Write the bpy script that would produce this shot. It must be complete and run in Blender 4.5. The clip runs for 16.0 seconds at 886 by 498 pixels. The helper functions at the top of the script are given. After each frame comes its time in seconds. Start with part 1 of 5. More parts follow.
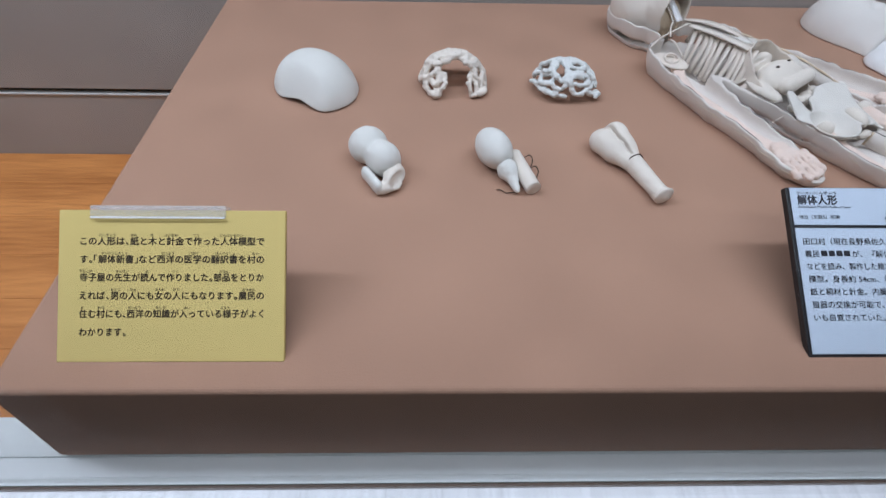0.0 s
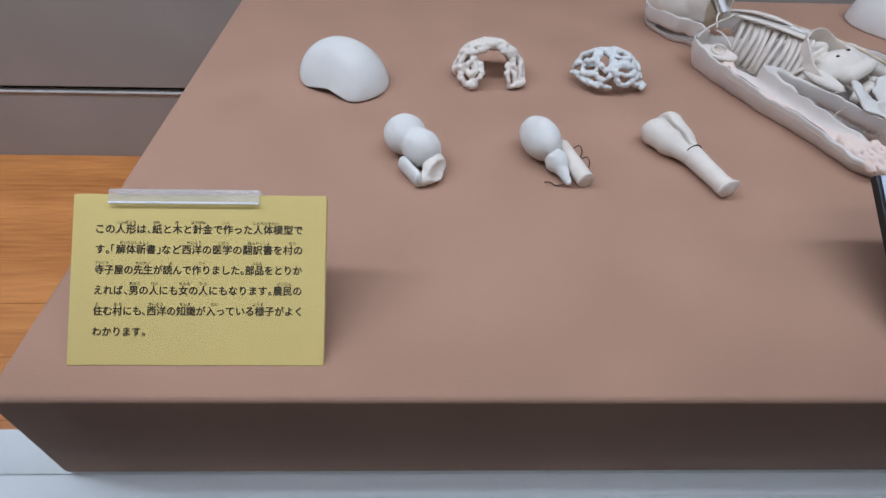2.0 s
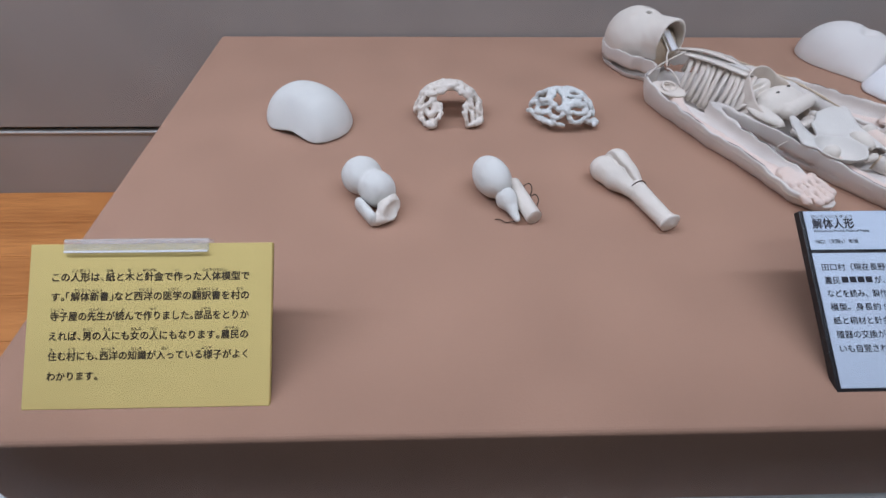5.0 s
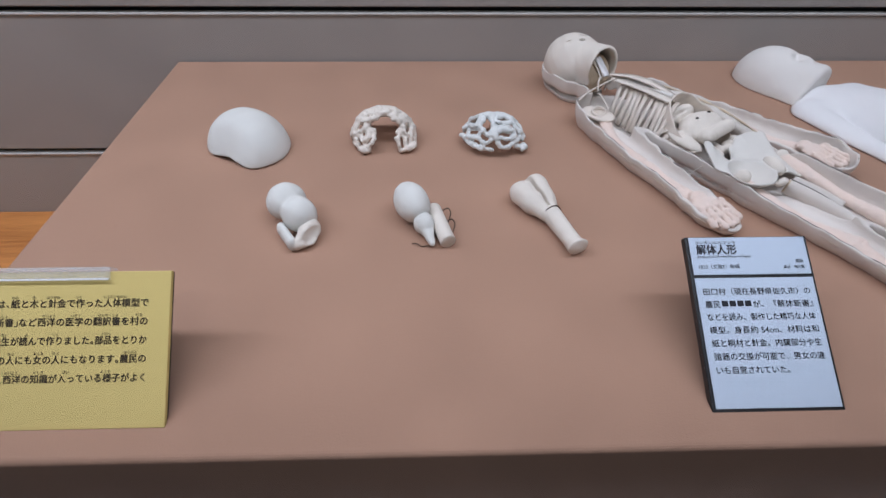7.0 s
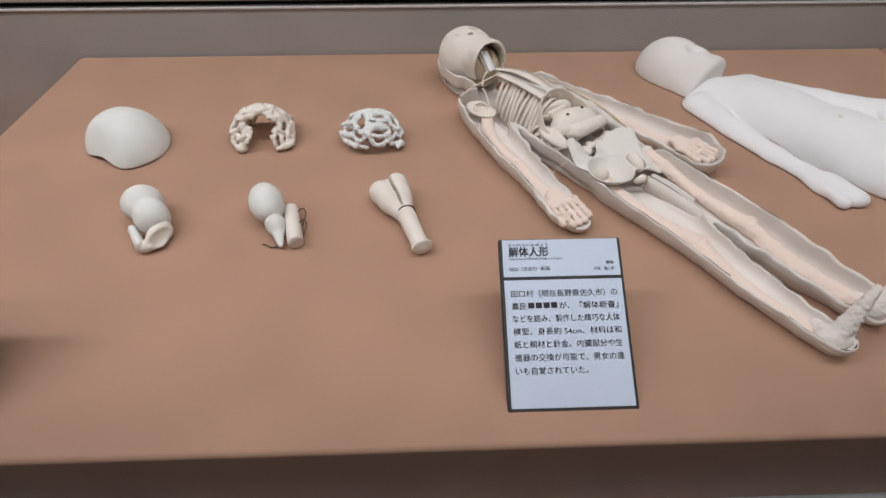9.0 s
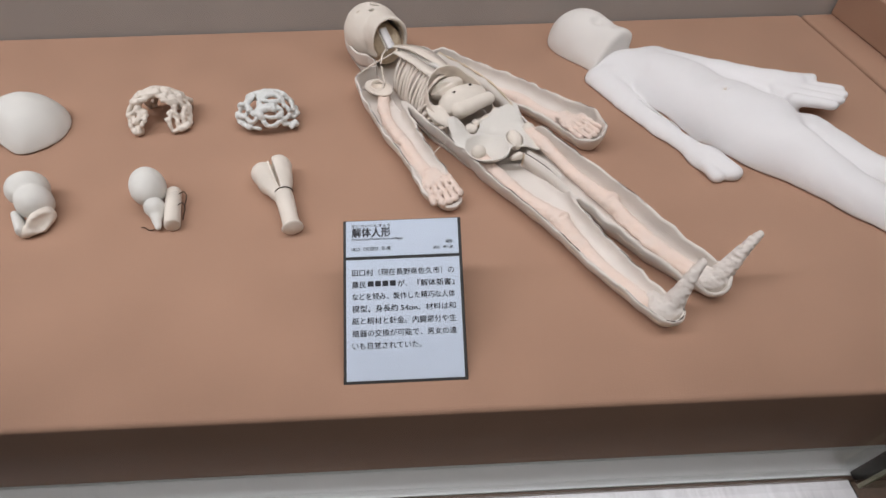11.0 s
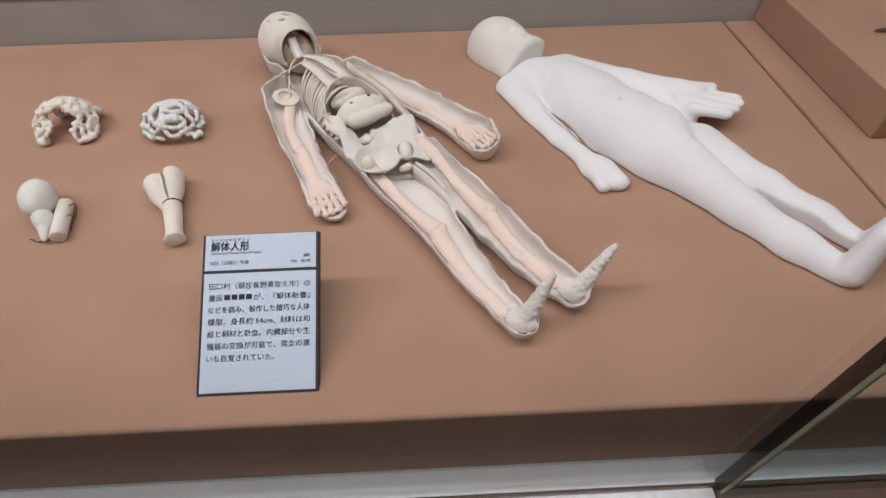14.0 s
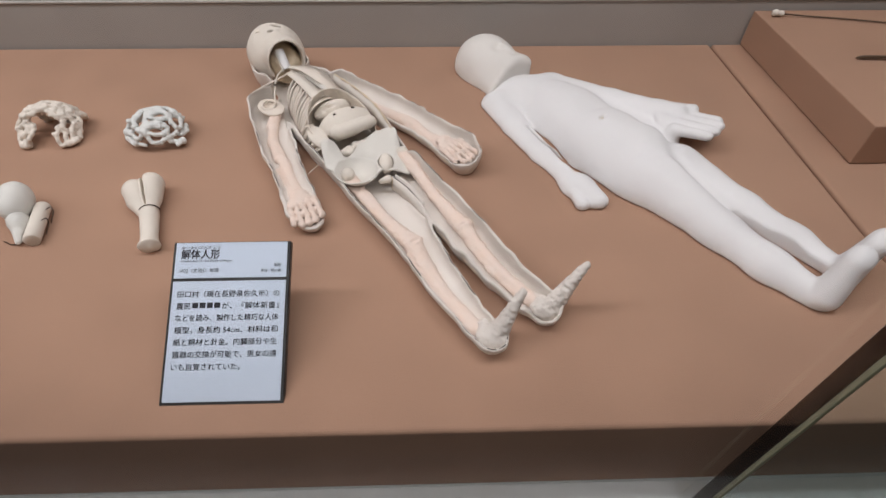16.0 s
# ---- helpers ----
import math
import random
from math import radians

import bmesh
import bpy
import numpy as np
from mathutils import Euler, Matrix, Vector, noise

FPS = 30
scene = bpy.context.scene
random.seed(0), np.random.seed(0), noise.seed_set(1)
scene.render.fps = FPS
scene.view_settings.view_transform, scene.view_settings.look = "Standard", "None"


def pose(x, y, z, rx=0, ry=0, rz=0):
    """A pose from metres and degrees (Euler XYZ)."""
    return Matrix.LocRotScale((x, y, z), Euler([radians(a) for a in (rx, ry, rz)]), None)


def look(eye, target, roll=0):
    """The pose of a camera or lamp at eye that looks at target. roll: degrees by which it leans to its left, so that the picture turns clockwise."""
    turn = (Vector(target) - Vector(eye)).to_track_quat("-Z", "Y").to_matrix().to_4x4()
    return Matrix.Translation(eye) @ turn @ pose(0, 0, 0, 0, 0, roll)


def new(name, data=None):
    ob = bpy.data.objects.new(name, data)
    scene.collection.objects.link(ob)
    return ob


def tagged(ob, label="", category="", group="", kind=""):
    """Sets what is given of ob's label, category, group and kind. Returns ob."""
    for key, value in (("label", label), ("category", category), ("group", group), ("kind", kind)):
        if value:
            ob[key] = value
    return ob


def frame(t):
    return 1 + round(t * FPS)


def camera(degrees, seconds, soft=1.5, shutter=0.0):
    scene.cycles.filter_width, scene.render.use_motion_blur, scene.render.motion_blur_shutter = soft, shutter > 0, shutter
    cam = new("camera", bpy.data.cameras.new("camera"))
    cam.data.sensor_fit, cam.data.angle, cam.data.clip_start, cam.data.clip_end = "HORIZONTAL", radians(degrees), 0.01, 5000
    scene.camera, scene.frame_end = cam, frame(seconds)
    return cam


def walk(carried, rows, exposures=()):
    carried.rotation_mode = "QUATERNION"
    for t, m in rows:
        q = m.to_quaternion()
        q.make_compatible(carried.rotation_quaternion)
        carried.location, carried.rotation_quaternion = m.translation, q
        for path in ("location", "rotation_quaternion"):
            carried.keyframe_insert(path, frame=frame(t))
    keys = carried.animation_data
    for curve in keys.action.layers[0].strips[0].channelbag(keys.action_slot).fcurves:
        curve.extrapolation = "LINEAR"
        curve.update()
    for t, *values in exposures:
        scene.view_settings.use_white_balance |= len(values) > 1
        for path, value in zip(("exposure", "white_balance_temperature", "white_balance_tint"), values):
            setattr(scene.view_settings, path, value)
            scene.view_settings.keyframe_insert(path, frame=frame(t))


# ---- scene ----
import itertools

cam = camera(81.7, 16.0)
PATH = [
    (0, (0.249, -0.134, 1.276), (0.299, 1.19, -0.222), 1.8),
    (0.5, (0.231, -0.128, 1.252), (0.28, 1.218, -0.227), 1.8),
    (1, (0.221, -0.121, 1.24), (0.271, 1.233, -0.231), 1.9),
    (1.5, (0.219, -0.119, 1.238), (0.27, 1.245, -0.224), 1.9),
    (2, (0.218, -0.121, 1.241), (0.266, 1.247, -0.217), 1.9),
    (2.5, (0.219, -0.119, 1.24), (0.265, 1.252, -0.216), 1.8),
    (3, (0.221, -0.118, 1.24), (0.27, 1.261, -0.208), 1.8),
    (3.5, (0.225, -0.12, 1.245), (0.277, 1.275, -0.188), 1.5),
    (6, (0.273, -0.126, 1.268), (0.328, 1.318, -0.115), 0.9),
    (6.5, (0.288, -0.128, 1.273), (0.341, 1.324, -0.101), 0.8),
    (7, (0.315, -0.129, 1.278), (0.37, 1.327, -0.091), 0.8),
    (7.5, (0.343, -0.133, 1.284), (0.397, 1.326, -0.083), 0.8),
    (8, (0.37, -0.136, 1.289), (0.426, 1.321, -0.08), 0.9),
    (8.5, (0.401, -0.132, 1.288), (0.449, 1.311, -0.096), 0.4),
    (9, (0.437, -0.127, 1.292), (0.487, 1.284, -0.124), 0.2),
    (9.2, (0.452, -0.125, 1.291), (0.499, 1.27, -0.141), -0.3),
    (11.3, (0.559, -0.136, 1.307), (0.596, 1.19, -0.191), -1.1),
    (11.5, (0.57, -0.135, 1.307), (0.606, 1.189, -0.191), -1.1),
    (12, (0.59, -0.135, 1.315), (0.63, 1.178, -0.193), -1.1),
    (12.5, (0.591, -0.133, 1.315), (0.636, 1.178, -0.194), -0.8),
    (13, (0.593, -0.145, 1.316), (0.629, 1.172, -0.189), -1.2),
    (13.5, (0.621, -0.141, 1.319), (0.655, 1.174, -0.186), -1.2),
    (14, (0.644, -0.135, 1.317), (0.678, 1.183, -0.187), -1.3),
    (14.5, (0.656, -0.137, 1.321), (0.688, 1.187, -0.178), -1.3),
    (15, (0.665, -0.137, 1.319), (0.694, 1.199, -0.169), -1.3),
    (15.5, (0.666, -0.136, 1.319), (0.7, 1.207, -0.162), -0.7),
    (16, (0.662, -0.135, 1.316), (0.707, 1.223, -0.152), 0.5),
]
walk(cam, [(t, look(eye, target, roll)) for t, eye, target, roll in PATH],
     [(0, -0.20, 5290, 8), (1.0, -0.22, 5240, 9), (3.5, -0.22, 5280, 10), (6.0, -0.27, 5310, 13), (7.0, -0.27, 5420, 12), (8.0, -0.27, 5760, 10), (9.0, -0.22, 6110, 11), (11.5, -0.16, 6180, 12), (12.5, -0.16, 6180, 12), (16.0, -0.20, 6240, 12)])


# ---- light ----
world = bpy.data.worlds.new("world")
scene.world = world
world.use_nodes = True
world.node_tree.nodes["Background"].inputs[0].default_value = (0.9, 0.95, 1.0, 1)
world.node_tree.nodes["Background"].inputs[1].default_value = 0.012


def area(name, place, target, sx, sy, watts, colour):
    lamp = bpy.data.lights.new(name, "AREA")
    lamp.shape, lamp.size, lamp.size_y = "RECTANGLE", sx, sy
    lamp.energy, lamp.color = watts, colour
    ob = new(name, lamp)
    ob.matrix_world = look(place, target)
    return ob


area("unseen_case_light", (0.25, 0.175, 2.18), (0.25, 0.176, 1.0), 2.8, 0.14, 16.6, (1.0, 0.96, 0.945))
# added fill with no known fixture, brightens the left wall and deck
area("unseen_case_light", (-0.85, 0.175, 2.18), (-0.85, 0.176, 1.0), 1.3, 0.14, 6.4, (1.0, 0.96, 0.945))
area("room_lamp", (0.4, -0.95, 2.86), (0.4, -0.951, 0.0), 2.2, 0.3, 14.6, (1.0, 0.93, 0.84))

TOP = 1.0        # platform top
DECK = 0.755     # wooden deck of the case
SILL = 0.8985     # white sill along the glass
WALL = 0.527     # back wall


# ---- materials ----
def material(name, base, rough=0.7, metal=0.0, vary=0.12, grain=400, bump=0.1, spots=30, spec=0.4, stretch=(1, 1, 1), second=None):
    """A surface with fine grain, broad stains and a little relief."""
    m = bpy.data.materials.new(name)
    m.use_nodes = True
    nt = m.node_tree
    b = nt.nodes["Principled BSDF"]
    b.inputs["Roughness"].default_value, b.inputs["Metallic"].default_value = rough, metal
    b.inputs["Specular IOR Level"].default_value = spec
    co = nt.nodes.new("ShaderNodeTexCoord")
    mp = nt.nodes.new("ShaderNodeMapping")
    mp.inputs["Scale"].default_value = stretch
    nt.links.new(co.outputs["Object"], mp.inputs[0])
    fine, broad = nt.nodes.new("ShaderNodeTexNoise"), nt.nodes.new("ShaderNodeTexNoise")
    fine.inputs["Scale"].default_value, fine.inputs["Detail"].default_value = grain, 3
    broad.inputs["Scale"].default_value, broad.inputs["Detail"].default_value = spots, 5
    for n in (fine, broad):
        nt.links.new(mp.outputs[0], n.inputs["Vector"])
    add = nt.nodes.new("ShaderNodeMath")
    add.operation = "MULTIPLY_ADD"
    nt.links.new(fine.outputs[0], add.inputs[0])
    add.inputs[1].default_value = 0.5
    half = nt.nodes.new("ShaderNodeMath")
    half.operation = "MULTIPLY"
    half.inputs[1].default_value = 0.5
    nt.links.new(broad.outputs[0], half.inputs[0])
    nt.links.new(half.outputs[0], add.inputs[2])
    ramp = nt.nodes.new("ShaderNodeValToRGB")
    dark = second or [c * (1 - 2 * vary) for c in base]
    light = [min(1, c * (1 + vary)) for c in base]
    ramp.color_ramp.elements[0].position, ramp.color_ramp.elements[0].color = 0.3, (*dark, 1)
    ramp.color_ramp.elements[1].position, ramp.color_ramp.elements[1].color = 0.68, (*light, 1)
    nt.links.new(add.outputs[0], ramp.inputs[0])
    nt.links.new(ramp.outputs[0], b.inputs["Base Color"])
    bp = nt.nodes.new("ShaderNodeBump")
    bp.inputs["Strength"].default_value, bp.inputs["Distance"].default_value = bump, 0.001
    nt.links.new(add.outputs[0], bp.inputs["Height"])
    nt.links.new(bp.outputs[0], b.inputs["Normal"])
    return m


CLOTH = material("tan_cloth", (0.425, 0.260, 0.180), 0.92, vary=0.085, grain=650, bump=0.45, spots=14, spec=0.1)
WALLCLOTH = material("grey_wall_cloth", (0.420, 0.394, 0.368), 0.95, vary=0.07, grain=900, bump=0.25, spots=9, spec=0.08)
LIP = material("pale_panel_edge", (0.55, 0.53, 0.50), 0.5, vary=0.05)
GROOVE = material("black_joint", (0.012, 0.011, 0.011), 0.8, vary=0.1)
WOOD = material("orange_wood", (0.62, 0.27, 0.075), 0.42, vary=0.16, grain=160, bump=0.06, spots=22, spec=0.4, stretch=(0.12, 1.4, 1), second=(0.38, 0.135, 0.03))
SILLWHITE = material("white_sill_paint", (0.76, 0.80, 0.80), 0.35, vary=0.04, grain=300, bump=0.03, spots=8)
# stretched noise paints rippled reflections into the rail's pale colour
RAIL = material("reflection_streaked_aluminium", (0.72, 0.72, 0.74), 0.38, metal=0.15, vary=0.10, grain=60, bump=0.05, spots=14, stretch=(8, 0.3, 0.3))
BROWN = material("brown_trim", (0.10, 0.062, 0.038), 0.4, vary=0.15, spots=12)
BLACK = material("black_plastic", (0.012, 0.012, 0.014), 0.35, vary=0.1)
PAPER = material("cream_paper", (0.78, 0.70, 0.615), 0.75, vary=0.06, grain=700, bump=0.35, spots=45, spec=0.25)
INSIDE = material("aged_white_paper", (0.755, 0.70, 0.648), 0.72, vary=0.08, grain=500, bump=0.3, spots=55, spec=0.25)
BONE = material("pinkish_plaster", (0.79, 0.625, 0.53), 0.8, second=(0.76, 0.655, 0.59), vary=0.05, grain=500, bump=0.3, spots=70, spec=0.25)
GREENISH = material("greenish_white_gesso", (0.72, 0.69, 0.64), 0.7, vary=0.06, grain=500, bump=0.25, spots=50, spec=0.25)
GESSO = material("white_gesso", (0.81, 0.798, 0.800), 0.72, vary=0.04, grain=420, bump=0.06, spots=16, spec=0.25)
CREAMWHITE = material("warm_white_gesso", (0.79, 0.755, 0.715), 0.65, vary=0.04, grain=500, bump=0.15, spots=26, spec=0.25)
CREAM = material("cream_gesso", (0.78, 0.715, 0.635), 0.8, vary=0.07, grain=420, bump=0.45, spots=60, spec=0.15)
ORGAN = material("aged_white_gesso", (0.745, 0.735, 0.695), 0.85, vary=0.065, grain=300, bump=0.55, spots=75, spec=0.12)
BLUISH = material("bluish_white_gesso", (0.74, 0.755, 0.735), 0.85, vary=0.07, grain=600, bump=0.35, spots=60, spec=0.25)
LINING = material("tan_paper_lining", (0.66, 0.54, 0.39), 0.8, vary=0.15, grain=300, spots=60)
DARK = material("deep_brown", (0.06, 0.045, 0.035), 0.8, vary=0.2)
WIRE = material("rusty_wire", (0.07, 0.045, 0.032), 0.5, metal=0.6, vary=0.3)
YELLOW = material("yellow_card", (0.70, 0.555, 0.20), 0.75, vary=0.025, grain=900, bump=0.05, spots=10, spec=0.2)
BLUE = material("pale_blue_card", (0.58, 0.66, 0.78), 0.6, vary=0.02, grain=900, bump=0.03, spots=10, spec=0.25)
INK = material("black_ink", (0.02, 0.02, 0.03), 0.6, vary=0.1)
OLIVEINK = material("dark_brown_ink", (0.055, 0.04, 0.018), 0.6, vary=0.1)
ROOMPAINT = material("dim_room_paint", (0.35, 0.33, 0.31), 0.85, vary=0.06, grain=60, spots=2)
CARPET = material("dark_carpet", (0.05, 0.045, 0.045), 0.95, vary=0.2, grain=300, spots=3)
GREENEDGE = material("ground_glass_edge", (0.30, 0.30, 0.20), 0.3, vary=0.1, grain=90, spots=20)


def glass(name, tint):
    m = bpy.data.materials.new(name)
    m.use_nodes = True
    nt = m.node_tree
    nt.nodes.remove(nt.nodes["Principled BSDF"])
    clear, gloss, mix, facing, power, amount = (nt.nodes.new("ShaderNode" + k) for k in ("BsdfTransparent", "BsdfGlossy", "MixShader", "LayerWeight", "Math", "Math"))
    clear.inputs[0].default_value = (*tint, 1)
    gloss.inputs["Roughness"].default_value = 0.02
    facing.inputs[0].default_value = 0.5
    power.operation, power.inputs[1].default_value = "POWER", 5
    amount.operation, amount.inputs[1].default_value, amount.inputs[2].default_value = "MULTIPLY_ADD", 0.9, 0.035
    nt.links.new(facing.outputs["Facing"], power.inputs[0])
    nt.links.new(power.outputs[0], amount.inputs[0])
    nt.links.new(amount.outputs[0], mix.inputs[0])
    nt.links.new(clear.outputs[0], mix.inputs[1])
    nt.links.new(gloss.outputs[0], mix.inputs[2])
    nt.links.new(mix.outputs[0], nt.nodes["Material Output"].inputs[0])
    return m


CLEAR = glass("clear_glass", (0.985, 0.99, 0.988))
TINTED = glass("greenish_glass", (0.80, 0.85, 0.84))
# the deep tint imitates the dark inner reflection of the pane's end face
EDGEDARK = glass("reflection_tinted_edge", (0.26, 0.23, 0.21))
ACRYLIC = material("clear_acrylic", (0.84, 0.85, 0.84), 0.12, vary=0.12, grain=20, bump=0.3, spots=90, spec=0.7, stretch=(1, 6, 6))
nt = ACRYLIC.node_tree
see, half = nt.nodes.new("ShaderNodeBsdfTransparent"), nt.nodes.new("ShaderNodeMixShader")
half.inputs[0].default_value = 0.24
nt.links.new(see.outputs[0], half.inputs[1])
nt.links.new(nt.nodes["Principled BSDF"].outputs[0], half.inputs[2])
nt.links.new(half.outputs[0], nt.nodes["Material Output"].inputs[0])


# ---- building helpers ----
def fill(me, verts, quads, smooth=True):
    """Fills a mesh from arrays of places and of four-cornered faces."""
    me.vertices.add(len(verts))
    me.vertices.foreach_set("co", np.asarray(verts, np.float32).ravel())
    me.loops.add(4 * len(quads))
    me.loops.foreach_set("vertex_index", np.asarray(quads, np.int32).ravel())
    me.polygons.add(len(quads))
    me.polygons.foreach_set("loop_start", np.arange(0, 4 * len(quads), 4, dtype=np.int32))
    me.polygons.foreach_set("use_smooth", np.full(len(quads), smooth))
    me.update(calc_edges=True)
    me.validate()


def sculpt(name, pieces, origin, parent=None):
    """One mesh out of clay pieces (verts, quads, material), with its origin at a place."""
    me = bpy.data.meshes.new(name)
    vs, qs, ms, mats, off = [], [], [], [], 0
    for v, q, m in pieces:
        if m not in mats:
            mats.append(m)
        vs.append(v - np.asarray(origin, np.float32))
        qs.append(q + off)
        ms.append(np.full(len(q), mats.index(m), np.int32))
        off += len(v)
    fill(me, np.concatenate(vs), np.concatenate(qs))
    for m in mats:
        me.materials.append(m)
    me.polygons.foreach_set("material_index", np.concatenate(ms)[: len(me.polygons)])
    ob = new(name, me)
    ob.location = origin
    if parent:
        ob.parent = parent
        ob.location = Vector(origin) - parent.location
    return ob


def part(name, bm, mat, parent=None, label="", smooth=False):
    me = bpy.data.meshes.new(name)
    bm.to_mesh(me)
    bm.free()
    me.materials.append(mat)
    if smooth:
        me.polygons.foreach_set("use_smooth", np.full(len(me.polygons), True))
    ob = new(name, me)
    ob.parent = parent
    return tagged(ob, label=label)


def box(x0, x1, y0, y1, z0, z1, bevel=0.0, steps=2, bm=None):
    bm = bm or bmesh.new()
    made = bmesh.ops.create_cube(bm, size=1.0, matrix=Matrix.Translation(((x0 + x1) / 2, (y0 + y1) / 2, (z0 + z1) / 2)) @ Matrix.Diagonal((x1 - x0, y1 - y0, z1 - z0, 1)))
    if bevel:
        edges = {e for v in made["verts"] for e in v.link_edges}
        bmesh.ops.bevel(bm, geom=list(edges), offset=bevel, segments=steps, affect="EDGES", profile=0.5)
    return bm


def empty(name, place, label, category, group="", kind=""):
    ob = new(name)
    ob.location = place
    ob.empty_display_size = 0.02
    return tagged(ob, label, category, group, kind)


class Clay:
    """A solid made by adding and cutting soft shapes, read out as a smooth mesh."""

    def __init__(self, lo, hi, h):
        self.lo, self.h = np.array(lo, np.float32), h
        self.n = [int(math.ceil((b - a) / h)) + 1 for a, b in zip(lo, hi)]
        self.ax = [np.float32(a) + np.arange(k, dtype=np.float32) * np.float32(h) for a, k in zip(lo, self.n)]
        self.f = np.full(self.n, 0.02, np.float32)

    def window(self, lo, hi):
        s = []
        for a, b, o, k in zip(lo, hi, self.lo, self.n):
            s.append(slice(max(0, int((a - o) / self.h)), max(0, min(k, int((b - o) / self.h) + 2))))
        s = tuple(s)
        X, Y, Z = (ax[q] for ax, q in zip(self.ax, s))
        return s, X[:, None, None], Y[None, :, None], Z[None, None, :]

    def blend(self, s, d, k, cut):
        a = self.f[s]
        if cut:
            a, d = -a, d
        w = np.clip(0.5 + 0.5 * (a - d) / k, 0, 1)
        out = a + (d - a) * w - k * w * (1 - w)
        self.f[s] = -out if cut else out

    def limb(self, a, b, ra, rb, flat=1.0, k=0.004, cut=False):
        """A tapering round limb from a to b; flat squashes it upward."""
        m = max(ra, rb) + 0.010
        s, X, Y, Z = self.window([min(p, q) - m for p, q in zip(a, b)], [max(p, q) + m for p, q in zip(a, b)])
        if self.f[s].size == 0:
            return self
        ux, uy, uz = b[0] - a[0], b[1] - a[1], (b[2] - a[2]) / flat
        L = ux * ux + uy * uy + uz * uz + 1e-12
        dx, dy, dz = X - a[0], Y - a[1], (Z - a[2]) / flat
        t = np.clip((dx * ux + dy * uy + dz * uz) / L, 0, 1)
        d = np.sqrt((dx - t * ux) ** 2 + (dy - t * uy) ** 2 + (dz - t * uz) ** 2) - (ra + (rb - ra) * t)
        self.blend(s, d.astype(np.float32), k, cut)
        return self

    def chain(self, nodes, flat=1.0, k=0.004):
        """Limbs through nodes (x, y, z, r)."""
        for p, q in zip(nodes, nodes[1:]):
            self.limb(p[:3], q[:3], p[3], q[3], flat, k)
        return self

    def egg(self, c, r, turn=0.0, tilt=0.0, k=0.004, cut=False):
        """An ellipsoid with radii r, turned about z and tilted about its own y, in degrees."""
        m = max(r) + 0.010
        s, X, Y, Z = self.window([p - m for p in c], [p + m for p in c])
        if self.f[s].size == 0:
            return self
        R = np.array(Euler((0, radians(tilt), radians(turn))).to_matrix().transposed(), np.float32)
        dx, dy, dz = X - c[0], Y - c[1], Z - c[2]
        e = [(R[i, 0] * dx + R[i, 1] * dy + R[i, 2] * dz) for i in range(3)]
        k0 = np.sqrt(sum((q / p) ** 2 for q, p in zip(e, r)))
        k1 = np.sqrt(sum((q / (p * p)) ** 2 for q, p in zip(e, r))) + 1e-6
        self.blend(s, (k0 * (k0 - 1) / k1).astype(np.float32), k, cut)
        return self

    def hollow(self, thick, floor=None):
        """Leaves a wall; with a floor, solid below that height."""
        inner = self.f + np.float32(thick)
        if floor is not None:
            low = floor(self.ax[0][:, None, None], self.ax[1][None, :, None]) if callable(floor) else floor
            inner = np.maximum(inner, (low - self.ax[2][None, None, :]).astype(np.float32))
        self.f = np.maximum(self.f, -inner)
        return self

    def below(self, height):
        """Keeps what lies below a height, a number or a function of x and y."""
        X, Y, Z = self.ax[0][:, None, None], self.ax[1][None, :, None], self.ax[2][None, None, :]
        hh = height(X, Y) if callable(height) else height
        self.f = np.maximum(self.f, (Z - hh).astype(np.float32))
        return self

    def above(self, height):
        X, Y, Z = self.ax[0][:, None, None], self.ax[1][None, :, None], self.ax[2][None, None, :]
        hh = height(X, Y) if callable(height) else height
        self.f = np.maximum(self.f, (hh - Z).astype(np.float32))
        return self

    def rough(self, amount, size):
        """Hand-made unevenness."""
        X, Y, Z = self.ax[0][:, None, None], self.ax[1][None, :, None], self.ax[2][None, None, :]
        w = 6.283 / size
        n = np.sin(w * X + 1.3 * np.sin(w * 0.7 * Y)) * np.sin(w * Y * 1.1 + 1.7 * np.sin(w * 0.6 * X + w * Z)) + 0.6 * np.sin(w * 1.9 * (X + Z) + 2) * np.sin(w * 2.3 * (Y - Z))
        self.f += np.float32(amount) * n.astype(np.float32)
        return self

    def mesh(self, mat, soften=4):
        f = self.f
        for ax in range(3):
            ends = [slice(None)] * 3
            for e in (0, -1):
                ends[ax] = e
                f[tuple(ends)] = 0.02
        neg = f < 0
        nx, ny, nz = self.n
        c = np.zeros((nx - 1, ny - 1, nz - 1), np.int8)
        for i in (0, 1):
            for j in (0, 1):
                for k in (0, 1):
                    c += neg[i:nx - 1 + i, j:ny - 1 + j, k:nz - 1 + k]
        I, J, K = np.nonzero((c > 0) & (c < 8))
        corner = {(i, j, k): f[I + i, J + j, K + k] for i in (0, 1) for j in (0, 1) for k in (0, 1)}
        total, count = np.zeros((len(I), 3), np.float32), np.zeros(len(I), np.float32)
        for p in corner:
            for ax in range(3):
                if p[ax] == 0:
                    q = tuple(1 if n == ax else v for n, v in enumerate(p))
                    a, b = corner[p], corner[q]
                    hit = (a < 0) != (b < 0)
                    t = np.where(hit, a / np.where(hit, a - b, 1), 0)
                    for n in range(3):
                        total[:, n] += np.where(hit, t if n == ax else p[n], 0)
                    count += hit
        verts = self.lo + (np.stack([I, J, K], 1) + total / count[:, None]) * np.float32(self.h)
        index = np.full(c.shape, -1, np.int32)
        index[I, J, K] = np.arange(len(I))
        quads = []
